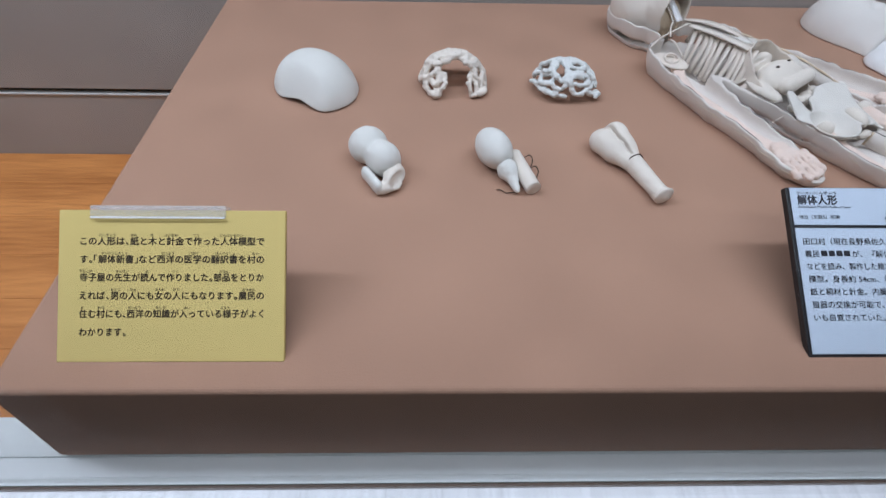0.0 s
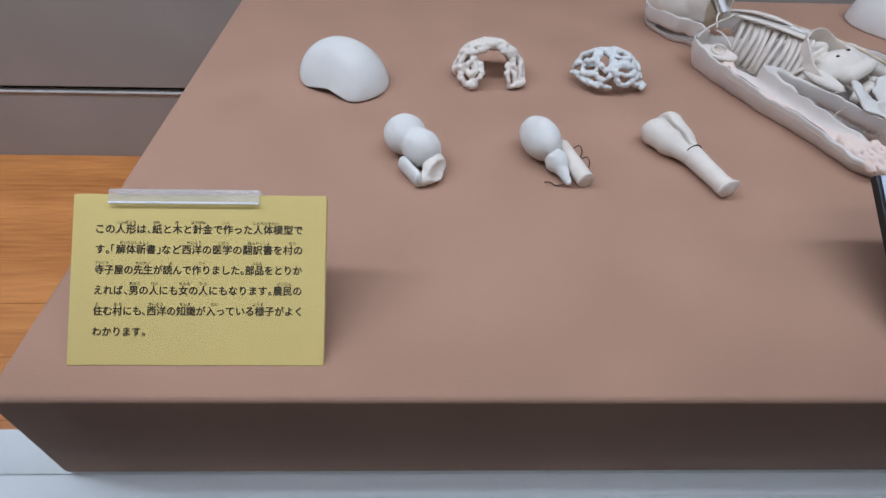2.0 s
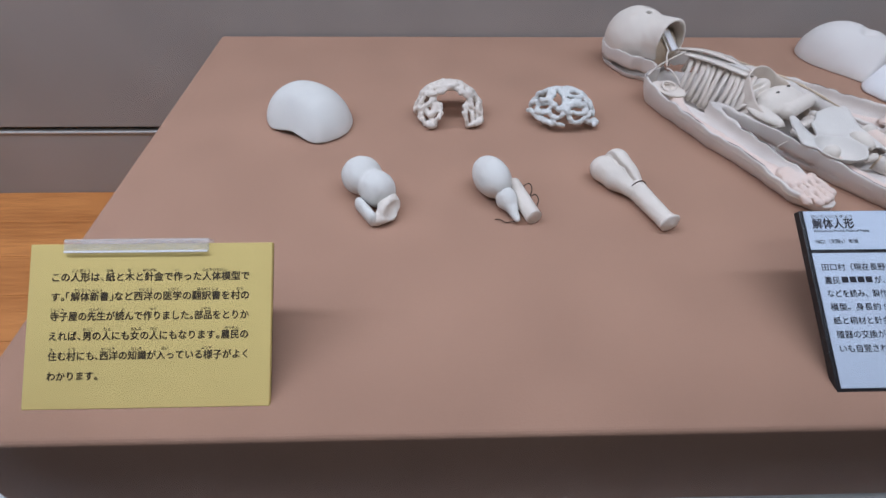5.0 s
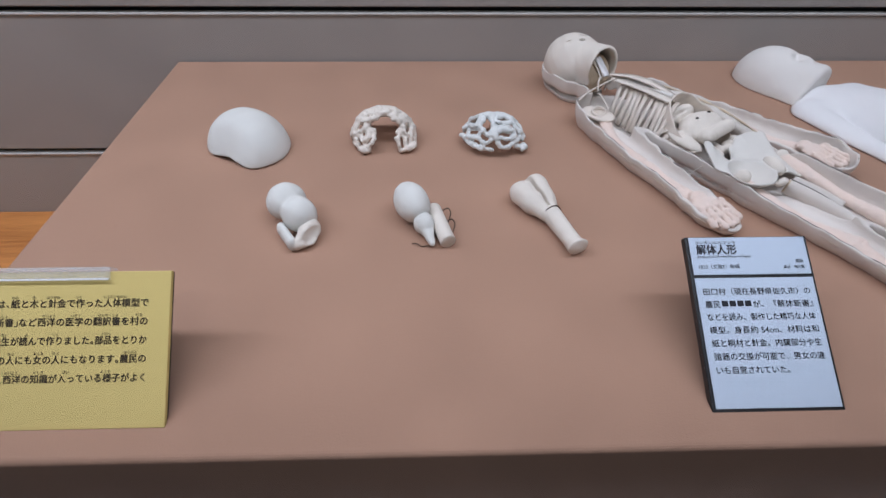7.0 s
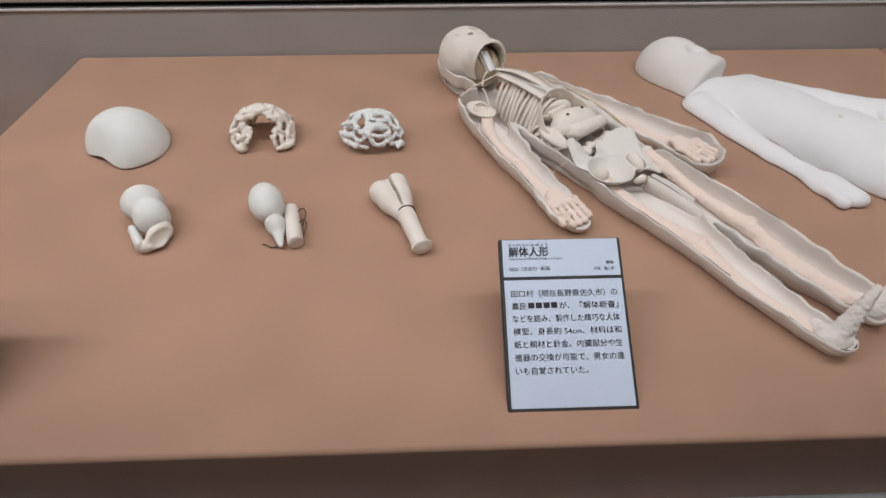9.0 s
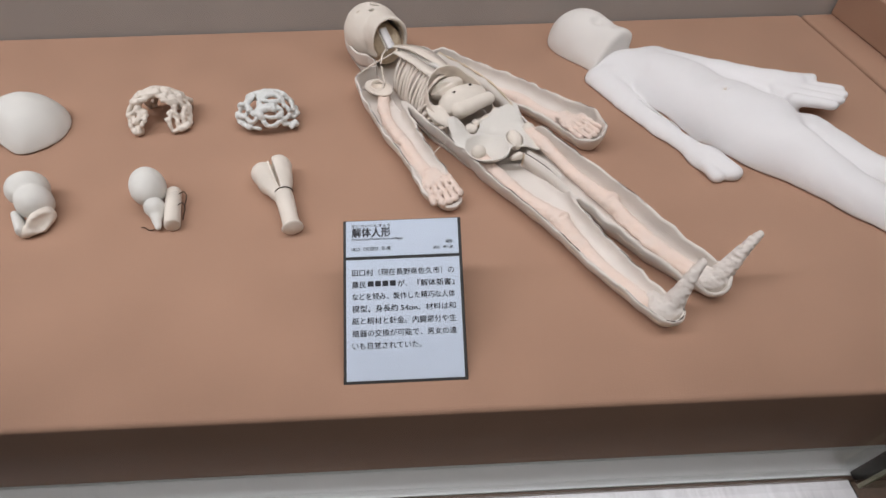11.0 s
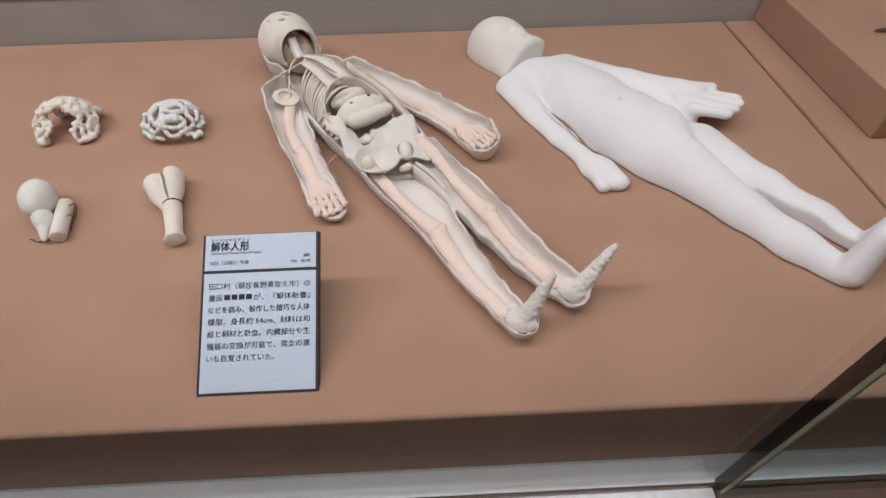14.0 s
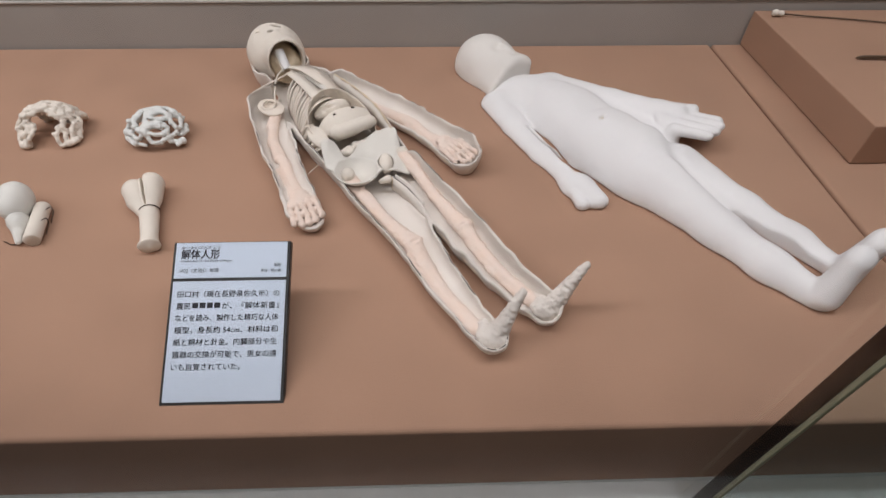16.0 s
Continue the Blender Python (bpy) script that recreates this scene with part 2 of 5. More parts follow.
        for ax in range(3):
            u, v = (ax + 1) % 3, (ax + 2) % 3
            lo = [slice(None)] * 3
            hi = [slice(None)] * 3
            lo[ax], hi[ax] = slice(0, -1), slice(1, None)
            A, B = neg[tuple(lo)], neg[tuple(hi)]
            pts = np.stack(np.nonzero(A != B), 1)
            keep = np.all(pts[:, [u, v]] > 0, 1) & (pts[:, u] < self.n[u] - 1) & (pts[:, v] < self.n[v] - 1)
            pts = pts[keep]
            out = A[tuple(pts.T)]
            cells = []
            for du, dv in ((0, 0), (-1, 0), (-1, -1), (0, -1)):
                g = pts.copy()
                g[:, u] += du
                g[:, v] += dv
                cells.append(index[tuple(g.T)])
            q = np.stack(cells, 1)
            q[~out] = q[~out][:, ::-1]
            quads.append(q)
        quads = np.concatenate(quads)
        a, b = quads.ravel(), np.roll(quads, -1, 1).ravel()
        degree = np.bincount(a, minlength=len(verts)) + np.bincount(b, minlength=len(verts))
        for _ in range(soften):
            mean = np.stack([np.bincount(a, verts[b, n], len(verts)) + np.bincount(b, verts[a, n], len(verts)) for n in range(3)], 1) / np.maximum(degree, 1)[:, None]
            verts = verts + 0.5 * (mean - verts)
        return verts.astype(np.float32), quads, mat


def tube(points, r, mat, sides=8, closed=False):
    """A round strand through points, as a clay piece."""
    P = [Vector(p) for p in points]
    verts, quads = [], []
    n = len(P)
    for i, p in enumerate(P):
        d = (P[min(i + 1, n - 1)] - P[max(i - 1, 0)]).normalized()
        a = d.orthogonal().normalized() if i == 0 else (a - d * a.dot(d)).normalized()
        b = d.cross(a)
        rr = r(i / max(1, n - 1)) if callable(r) else r
        for s in range(sides):
            w = 2 * math.pi * s / sides
            verts.append(p + (a * math.cos(w) + b * math.sin(w)) * rr)
    for i in range(n - 1):
        for s in range(sides):
            quads.append((i * sides + s, i * sides + (s + 1) % sides, (i + 1) * sides + (s + 1) % sides, (i + 1) * sides + s))
    for e in (0, n - 1):
        for s in range(0, sides - 2, 2):
            f = (e * sides, e * sides + s + 1, e * sides + s + 2, e * sides + (s + 3) % sides)
            quads.append(f[::-1] if e == 0 else f)
    return np.array([tuple(v) for v in verts], np.float32), np.array(quads, np.int32), mat


def ribbon(points, across, wide, thick, mat):
    """A strip of card through points, with its width laid along a direction (or one for each point)."""
    P = [Vector(p) for p in points]
    n = len(P)
    verts, quads = [], []
    for i, p in enumerate(P):
        d = (P[min(i + 1, n - 1)] - P[max(i - 1, 0)]).normalized()
        a = Vector(across)
        a = (a - d * a.dot(d)).normalized()
        b = d.cross(a) * (thick / 2)
        w = (wide(i / (n - 1)) if callable(wide) else wide) / 2
        verts += [p + a * w + b, p - a * w + b, p - a * w - b, p + a * w - b]
    for i in range(n - 1):
        for k in range(4):
            quads.append((4 * i + k, 4 * i + (k + 1) % 4, 4 * i + 4 + (k + 1) % 4, 4 * i + 4 + k))
    quads += [(3, 2, 1, 0), (4 * n - 4, 4 * n - 3, 4 * n - 2, 4 * n - 1)]
    return np.array([tuple(v) for v in verts], np.float32), np.array(quads, np.int32), mat


def along(points, steps=8):
    """Points of a smooth line through the given ones."""
    P = [Vector(p) for p in points]
    out = []
    for i in range(len(P) - 1):
        p0, p1, p2, p3 = P[max(i - 1, 0)], P[i], P[i + 1], P[min(i + 2, len(P) - 1)]
        for s in range(steps):
            t = s / steps
            out.append(0.5 * ((2 * p1) + (p2 - p0) * t + (2 * p0 - 5 * p1 + 4 * p2 - p3) * t * t + (3 * p1 - p0 - 3 * p2 + p3) * t ** 3))
    return out + [P[-1]]


# ---- structure: the case ----
def structure(name, bm, mat, label, category):
    return tagged(part(name, bm, mat), label, category, kind="structure")


structure("ground", box(-3, 4.2, -4, 1.2, -0.06, 0.0), CARPET, "dark carpet floor of the dim gallery", "floor")
structure("wall_room_south", box(-3, 4.2, -4.1, -4.002, 0, 3), ROOMPAINT, "plain painted gallery wall facing the case", "wall")
structure("wall_room_west", box(-3.1, -3.002, -4, 1.2, 0, 3), ROOMPAINT, "plain painted gallery side wall", "wall")
structure("wall_room_east", box(4.202, 4.3, -4, 1.2, 0, 3), ROOMPAINT, "plain painted gallery side wall beyond", "wall")
structure("ceiling", box(-3, 4.2, -4, 1.2, 3.002, 3.1), ROOMPAINT, "plain painted gallery ceiling", "ceiling")
structure("case_ceiling", box(-1.6, 2.6, -0.03, 0.66, 2.26, 2.30), SILLWHITE, "white ceiling of the display case", "ceiling")
structure("case_base", box(-1.6, 2.6, -0.014, 0.62, 0.0, 0.735), BROWN, "dark brown base cabinet of the display case", "cabinet base")
structure("case_end_west", box(-1.64, -1.602, -0.03, 0.66, 0.0, 2.30), WALLCLOTH, "grey cloth end wall of the case", "wall")
structure("case_end_east", box(2.602, 2.64, -0.03, 0.66, 0.0, 2.30), WALLCLOTH, "grey cloth end wall of the case", "wall")

wall = structure("wall_north", box(-1.6, 2.6, WALL + 0.012, 0.66, 0.0, 2.26), GROOVE, "grey cloth-covered panel wall with dark horizontal joints", "wall")
JOINT, PITCH = 0.866, 0.196
for i in range(-1, 8):
    z0, z1 = JOINT + PITCH * i + 0.0035, JOINT + PITCH * (i + 1) - 0.0035
    z0, z1 = max(z0, DECK - 0.02), min(z1, 2.258)
    if z1 - z0 > 0.03:
        part("panel", box(-1.598, 2.598, WALL, WALL + 0.011, z0, z1 - 0.0025, 0.0015), WALLCLOTH, wall)
        part("panel_lip", box(-1.598, 2.598, WALL - 0.0015, WALL + 0.0105, z1 - 0.0024, z1, 0.0005), LIP, wall)

deck = structure("deck", box(-1.598, 2.598, 0.03, WALL, 0.737, DECK - 0.004), BROWN, "orange wooden plank floor of the case", "floor")
for i in range(7):
    y0 = 0.032 + i * 0.0707
    for j, x0 in enumerate((-1.59, -0.62 - 0.13 * (i % 3), 0.5 + 0.1 * (i % 2))):
        x1 = (-0.62 - 0.13 * (i % 3), 0.5 + 0.1 * (i % 2), 2.59)[j]
        part("plank", box(x0, x1 - 0.0006, y0, min(y0 + 0.0702, WALL - 0.001), DECK - 0.004, DECK, 0.0004, 1), WOOD, deck)

structure("sill", box(-1.598, 2.598, -0.0190, 0.0300, 0.737, SILL - 0.0015, 0.001), SILLWHITE, "white painted metal sill under the glass", "sill")
structure("sill_back_strip", box(-1.598, 2.598, 0.0006, 0.0300, SILL - 0.0013, SILL + 0.0005, 0.0004), SILLWHITE, "white sill strip behind a fine joint", "sill")
structure("sill_front_strip", box(-1.598, 2.598, -0.0190, -0.0006, SILL - 0.0013, SILL + 0.0005, 0.0004), SILLWHITE, "white sill strip along the glass", "sill")
structure("glass_gasket", box(-1.598, 2.598, -0.0222, -0.0193, 0.80, SILL - 0.0004, 0.0004), BROWN, "dark brown gasket beside the foot of the glass", "gasket")
structure("glass_rail", box(-1.598, 0.8490, -0.0368, -0.0225, 0.80, SILL + 0.0004, 0.0008), RAIL, "pale aluminium rail under the glass, rippled reflections put into its colour", "rail")
structure("rail_joint", box(0.8492, 0.8506, -0.0366, -0.0226, 0.80, SILL - 0.0010, 0.0002), GROOVE, "narrow dark joint at the end of the rail", "joint")
structure("front_trim", box(0.8508, 2.598, -0.0368, -0.0225, 0.80, SILL - 0.004, 0.001), BROWN, "brown front trim below the glass", "trim")
structure("front_apron", box(-1.598, 2.598, -0.0450, -0.0371, 0.0, SILL - 0.006, 0.001), BLACK, "black front panel of the case", "panel")

for nm, x0, x1, mat, words in (("window_1", -1.598, 0.8515, CLEAR, "clear glass front pane of the case"), ("window_2", 0.8550, 2.598, TINTED, "greenish glass front pane with ground edge")):
    pane = structure(nm, box(x0, x1, -0.0290, -0.0180, SILL + 0.0012, 2.258), mat, words, "glass pane")
    pane.visible_shadow = False
    if nm == "window_2":
        part("edge_strip", box(0.8520, 0.8546, -0.0256, -0.0172, SILL + 0.0014, 2.256, 0.0003, 1), EDGEDARK, pane, "glass edge with its dark reflection put into the tint")
        part("edge_bevel", box(0.8522, 0.8546, -0.0290, -0.0262, SILL + 0.0014, 2.256, 0.0003, 1), GREENEDGE, pane, "pale ground chamfer of the glass")


# ---- platforms ----
def platform(name, x0, x1, label, flare=0.0):
    bm = box(x0, x1, 0.0, WALL - 0.002, SILL + 0.0030, TOP, 0.0036, 4)
    if flare:
        for v in bm.verts:
            if v.co.x < x0 + 0.01 and v.co.z < 0.95:
                v.co.x -= flare
    ob = tagged(part(name, bm, CLOTH), label, "display platform", kind="structure")
    part("platform_base", box(x0 + 0.01, x1 - 0.004, 0.036, WALL - 0.004, DECK, SILL + 0.0028), CLOTH, ob)
    return ob


platform("display_platform", -0.0045, 1.0385, "tan cloth-covered display platform with soft edges", 0.0085)
platform("display_platform", 1.0420, 2.2, "tan cloth-covered display platform beyond a narrow gap")
plinth = part("display_plinth", box(1.080, 1.95, 0.264, WALL - 0.003, TOP + 0.0005, TOP + 0.0445, 0.0016, 3), CLOTH)
tagged(plinth, "low tan cloth-covered plinth on the second platform", "plinth")


# ---- the cream open figure with inner parts ----
def soft_min(a, b, k):
    w = np.clip(0.5 + 0.5 * (b - a) / k, 0, 1)
    return b + (a - b) * w - k * w * (1 - w)


def outline(X, Y, nodes, tilt):
    """Plan distance to a chain of discs (x, y, r, rim, floor), with the rim and floor heights along it; tilt raises the far side."""
    best, rim, floor = None, None, None
    for a, b in zip(nodes, nodes[1:]):
        ex, ey = b[0] - a[0], b[1] - a[1]
        t = np.clip(((X - a[0]) * ex + (Y - a[1]) * ey) / (ex * ex + ey * ey), 0, 1)
        d = np.hypot(X - a[0] - t * ex, Y - a[1] - t * ey) - (a[2] + (b[2] - a[2]) * t)
        side = np.clip(((Y - a[1]) * ex - (X - a[0]) * ey) / math.hypot(ex, ey), -0.02, 0.02)
        h, g = a[3] + (b[3] - a[3]) * t + tilt * side, a[4] + (b[4] - a[4]) * t + 0.5 * tilt * side
        if best is None:
            best, rim, floor = d, h, g
        else:
            w = np.clip(0.5 + 0.5 * (best - d) / 0.004, 0, 1)
            best, rim, floor = soft_min(d, best, 0.003), rim + (h - rim) * w, floor + (g - floor) * w
    return best, rim, floor


def seam(X, Y, d, height, level, r, mat, keep):
    """A fine dark line along one level of a plan distance, laid at a height: the joint between two paper layers."""
    verts, quads = [], []
    f = d - level
    x, y = X[:, 0], Y[0]
    I, J = np.nonzero((np.minimum.reduce([f[:-1, :-1], f[1:, :-1], f[:-1, 1:], f[1:, 1:]]) < 0) & (np.maximum.reduce([f[:-1, :-1], f[1:, :-1], f[:-1, 1:], f[1:, 1:]]) >= 0))
    for i, j in zip(I, J):
        cross = []
        for (a, b), (c, e) in (((i, j), (i + 1, j)), ((i + 1, j), (i + 1, j + 1)), ((i + 1, j + 1), (i, j + 1)), ((i, j + 1), (i, j))):
            p, q = f[a, b], f[c, e]
            if (p < 0) != (q < 0):
                t = p / (p - q)
                cross.append(Vector((x[a] + (x[c] - x[a]) * t, y[b] + (y[e] - y[b]) * t, height[i, j])))
        if len(cross) != 2 or not keep(*cross[0][:2]):
            continue
        n = (cross[1] - cross[0]).cross(Vector((0, 0, 1)))
        if n.length < 1e-6:
            continue
        n = n.normalized() * r
        k, z = len(verts), Vector((0, 0, r))
        verts += [cross[0] + n, cross[0] + z, cross[0] - n, cross[1] + n, cross[1] + z, cross[1] - n]
        quads += [(k, k + 1, k + 4, k + 3), (k + 1, k + 2, k + 5, k + 4)]
    return np.array([tuple(v) for v in verts], np.float32), np.array(quads, np.int32), mat


def open_figure():
    ux, uy = 0.528, -0.849           # head to feet
    px, py = 0.849, 0.528            # across
    O = (0.59, 0.27, TOP)
    T = TOP
    right_arm = ((0.4900, 0.3570, 0.0205, 0.0265, 0.006), (0.4945, 0.3320, 0.0172, 0.0225, 0.006), (0.5165, 0.2760, 0.0165, 0.0190, 0.006), (0.5320, 0.2410, 0.0137, 0.0180, 0.007), (0.5425, 0.2170, 0.0146, 0.0160, 0.0105), (0.5510, 0.1970, 0.0150, 0.0135, 0.0095), (0.5590, 0.1850, 0.0115, 0.0100, 0.0070))
    left_arm = ((0.5600, 0.3900, 0.0190, 0.0240, 0.009), (0.5900, 0.3750, 0.0180, 0.0165, 0.007), (0.6180, 0.3560, 0.0170, 0.0160, 0.006), (0.6440, 0.3320, 0.0155, 0.0170, 0.006), (0.6665, 0.3045, 0.0145, 0.0190, 0.007), (0.6875, 0.2790, 0.0180, 0.0205, 0.008), (0.6955, 0.2640, 0.0160, 0.0195, 0.008))
    torso = ((0.5240, 0.3840, 0.0360, 0.0280, 0.003), (0.5500, 0.3420, 0.0425, 0.0275, 0.003), (0.5780, 0.2970, 0.0410, 0.0265, 0.003), (0.6030, 0.2570, 0.0385, 0.0240, 0.003))
    leg_a = ((0.6060, 0.2300, 0.0270, 0.0225, 0.004), (0.6225, 0.2060, 0.0255, 0.0195, 0.006), (0.6395, 0.1750, 0.0205, 0.0175, 0.006), (0.6530, 0.1475, 0.0165, 0.0165, 0.006), (0.6710, 0.1115, 0.0146, 0.0155, 0.006), (0.6930, 0.0745, 0.0115, 0.0150, 0.005), (0.7035, 0.0605, 0.0118, 0.0145, 0.005))
    leg_b = ((0.6360, 0.2400, 0.0180, 0.0250, 0.008), (0.6540, 0.2080, 0.0172, 0.0260, 0.011), (0.6725, 0.1840, 0.0150, 0.0265, 0.012), (0.6920, 0.1510, 0.0145, 0.0265, 0.012), (0.7130, 0.1180, 0.0127, 0.0235, 0.010), (0.7325, 0.0950, 0.0118, 0.0190, 0.007), (0.7455, 0.0850, 0.0118, 0.0150, 0.005))
    head = ((0.4825, 0.4490, 0.0318, 0.0240, 0.003), (0.4905, 0.4310, 0.0325, 0.0275, 0.003))
    neck = ((0.4950, 0.4150, 0.0200, 0.0275, 0.003), (0.5120, 0.3920, 0.0220, 0.0275, 0.003))

    c = Clay((0.438, 0.038, T - 0.002), (0.775, 0.500, T + 0.032), 0.0008)
    X, Y = np.broadcast_arrays(c.ax[0][:, None], c.ax[1][None, :])
    total, weight, rim, floor = None, 0, 0, 0
    for ch, tilt in ((torso, 0), (head, 0), (neck, 0), (right_arm, 0), (left_arm, 0.3), (leg_a, 0), (leg_b, 0.45)):
        d, h, g = outline(X, Y, ch, tilt)
        w = np.exp(-np.clip(d, -0.02, 0.03) / 0.003)
        total = d if total is None else soft_min(d, total, 0.0022)
        weight, rim, floor = weight + w, rim + w * h, floor + w * g
    ripple = 0.0004 * np.sin(83 * X + 57 * Y + 2 * np.sin(140 * Y)) + 0.0004 * np.sin(310 * Y - 190 * X + 3 * np.sin(61 * X)) + 0.0003 * np.sin(700 * X + 530 * Y)
    total = total + 0.0003 * np.sin(120 * X + 3 * np.sin(70 * Y)) + 0.0002 * np.sin(330 * Y + 2 * np.sin(150 * X))
    rim, floor = T + rim / weight + ripple, T + floor / weight
    Z = c.ax[2][None, None, :]
    up = np.clip((Z - T) / (rim - T)[:, :, None], 0, 1)
    outer = total[:, :, None] + 0.0065 * (1 - up) ** 2.2
    wall, low = total[:, :, None] + 0.0024, floor[:, :, None] - Z
    w = np.clip(0.5 + 0.5 * (wall - low) / 0.009, 0, 1)
    hollow = low + (wall - low) * w + 0.009 * w * (1 - w)
    c.f = np.maximum(np.maximum(outer, Z - rim[:, :, None]), -hollow).astype(np.float32)
    c.above(T + 0.0002)
    pieces = [c.mesh(INSIDE, 3)]
    s2 = (slice(None, None, 2), slice(None, None, 2))
    lines = seam(X[s2], Y[s2], total[s2], rim[s2] - 0.0002, -0.0013, 0.00046, DARK, lambda x, y: math.sin(47 * x + 2 * math.sin(60 * y)) + 0.7 * math.sin(130 * y + 90 * x) > -0.35 and y < 0.40)
    pieces.append(lines)
    lower = seam(X[s2], Y[s2], total[s2], (T + 0.72 * (rim - T))[s2], -0.0001, 0.00022, LINING, lambda x, y: math.sin(61 * x + 35 * y) + 0.8 * math.sin(170 * y) > 0.1 and y < 0.33)
    pieces.append(lower)

    # pinkish bones lying in the limbs
    b = Clay((0.465, 0.040, T), (0.770, 0.420, T + 0.045), 0.0010)
    for nodes in (
        ((0.588, 0.2310, 0.0200, 0.0066), (0.594, 0.2240, 0.0150, 0.0068), (0.624, 0.1830, 0.0100, 0.0056), (0.643, 0.1590, 0.0115, 0.0080)),
        ((0.6485, 0.1500, 0.0110, 0.0080), (0.659, 0.1290, 0.0085, 0.0062), (0.672, 0.1060, 0.0075, 0.0046), (0.693, 0.0740, 0.0075, 0.0062)),
        ((0.6445, 0.1420, 0.0085, 0.0040), (0.663, 0.1080, 0.0075, 0.0027), (0.688, 0.0720, 0.0080, 0.0036)),
        ((0.6370, 0.2560, 0.0260, 0.0056), (0.647, 0.2420, 0.0225, 0.0062), (0.666, 0.2050, 0.0185, 0.0052), (0.686, 0.1690, 0.0195, 0.0074)),
        ((0.6900, 0.1620, 0.0190, 0.0074), (0.700, 0.1450, 0.0170, 0.0050), (0.716, 0.1190, 0.0150, 0.0044), (0.736, 0.0960, 0.0110, 0.0058)),
        ((0.6930, 0.1490, 0.0160, 0.0032), (0.708, 0.1220, 0.0140, 0.0024), (0.729, 0.0970, 0.0110, 0.0034)),
        ((0.4990, 0.3430, 0.0145, 0.0064), (0.4985, 0.3250, 0.0110, 0.0056), (0.5040, 0.3000, 0.0100, 0.0054), (0.5160, 0.2730, 0.0105, 0.0066)),
        ((0.5215, 0.2660, 0.0105, 0.0056), (0.5310, 0.2430, 0.0095, 0.0046), (0.5420, 0.2180, 0.0115, 0.0062)),
        ((0.5165, 0.2560, 0.0075, 0.0036), (0.5270, 0.2370, 0.0080, 0.0032), (0.5370, 0.2180, 0.0100, 0.0048)),
        ((0.5810, 0.3830, 0.0110, 0.0056), (0.6100, 0.3580, 0.0090, 0.0052), (0.6370, 0.3360, 0.0110, 0.0066)),
        ((0.6430, 0.3310, 0.0110, 0.0066), (0.6570, 0.3130, 0.0100, 0.0048), (0.6760, 0.2900, 0.0135, 0.0060)),
        ((0.6390, 0.3270, 0.0070, 0.0042), (0.6540, 0.3070, 0.0070, 0.0032), (0.6710, 0.2880, 0.0105, 0.0044)),
    ):
        b.chain([(n[0], n[1], T + n[2] - 0.002, n[3]) for n in nodes], 0.80, 0.003)
    for kx, ky, kz in ((0.6465, 0.1545, 0.0125), (0.6880, 0.1655, 0.0205)):
        b.egg((kx + 0.001, ky, T + kz), (0.0085, 0.0050, 0.0040), 25, 0, 0.003)
        b.limb((kx - 0.006, ky - 0.0050, T + kz + 0.0055), (kx + 0.008, ky + 0.001, T + kz + 0.0055), 0.0008, 0.0008, 4.0, 0.0008, True)
    for ex, ey in ((0.5185, 0.2690), (0.4960, 0.3390)):
        b.egg((ex + 0.004, ey - 0.001, T + 0.0185), (0.0040, 0.0026, 0.0050), 40, 0, 0.001, True)
    # hands: a broad back with five jointed fingers
    for hx, hy, hz, dx, dy, spread, lengths, r in ((0.5480, 0.2050, 0.0125, 0.395, -0.919, 0.0054, (0.0165, 0.0215, 0.0225, 0.0210, 0.0180), 0.0029), (0.6810, 0.2800, 0.0165, 0.640, -0.768, 0.0052, (0.0150, 0.0205, 0.0220, 0.0210, 0.0185), 0.0026)):
        ax, ay = -dy, dx
        heading = math.degrees(math.atan2(dy, dx))
        b.egg((hx, hy, T + hz), (0.0095, 0.0120, 0.0046), heading, 0, 0.003)
        b.egg((hx - dx * 0.009, hy - dy * 0.009, T + hz + 0.001), (0.0060, 0.0085, 0.0042), heading, 0, 0.002)
        for i in range(5):
            w = (i - 2) * spread
            ln = lengths[i]
            q = (hx + dx * 0.0055 + ax * w, hy + dy * 0.0055 + ay * w)
            for s in range(5):
                t0 = s / 4.0
                rr = r * (1.06 if s % 2 == 0 else 0.86)
                b.egg((q[0] + dx * ln * t0 + ax * w * 0.12 * t0, q[1] + dy * ln * t0 + ay * w * 0.12 * t0, T + hz + 0.0022 + 0.0006 * (i - 2) - 0.0030 * t0), (0.0042, rr, rr * 1.1), heading, 0, 0.0006)
    b.rough(0.00045, 0.010)
    pieces.append(b.mesh(BONE, 2))

    # upright wrapped feet
    f = Clay((0.68, 0.045, T), (0.80, 0.125, T + 0.062), 0.0009)
    for heel, toe in (((0.7045, 0.0625, T + 0.008), (0.7240, 0.0780, T + 0.0420)), ((0.7465, 0.0865, T + 0.008), (0.7720, 0.1000, T + 0.0435))):
        f.limb(heel, toe, 0.0078, 0.0026, 1.0, 0.002)
        for i in range(11):
            t = (i + 0.4) / 11
            p = [a + (c2 - a) * t + 0.0006 * math.sin(7 * i + n) for n, (a, c2) in enumerate(zip(heel, toe))]
            r = 0.0077 * (1 - t) + 0.0026 * t
            f.egg(p, (r * 1.09, r * (1.10 + 0.04 * math.sin(3 * i)), 0.0021), 30, 38 + 8 * math.sin(2 * i), 0.0010)
        f.egg((heel[0] - 0.004, heel[1] + 0.001, T + 0.010), (0.0085, 0.0085, 0.0060), 0, 0, 0.003)
        f.egg((heel[0] + 0.006, heel[1] - 0.002, T + 0.011), (0.0045, 0.0045, 0.0045), 0, 0, 0.002)
        f.limb((heel[0] - 0.006, heel[1] + 0.012, T + 0.008), heel, 0.005, 0.007, 1, 0.003)
    f.rough(0.0006, 0.007)
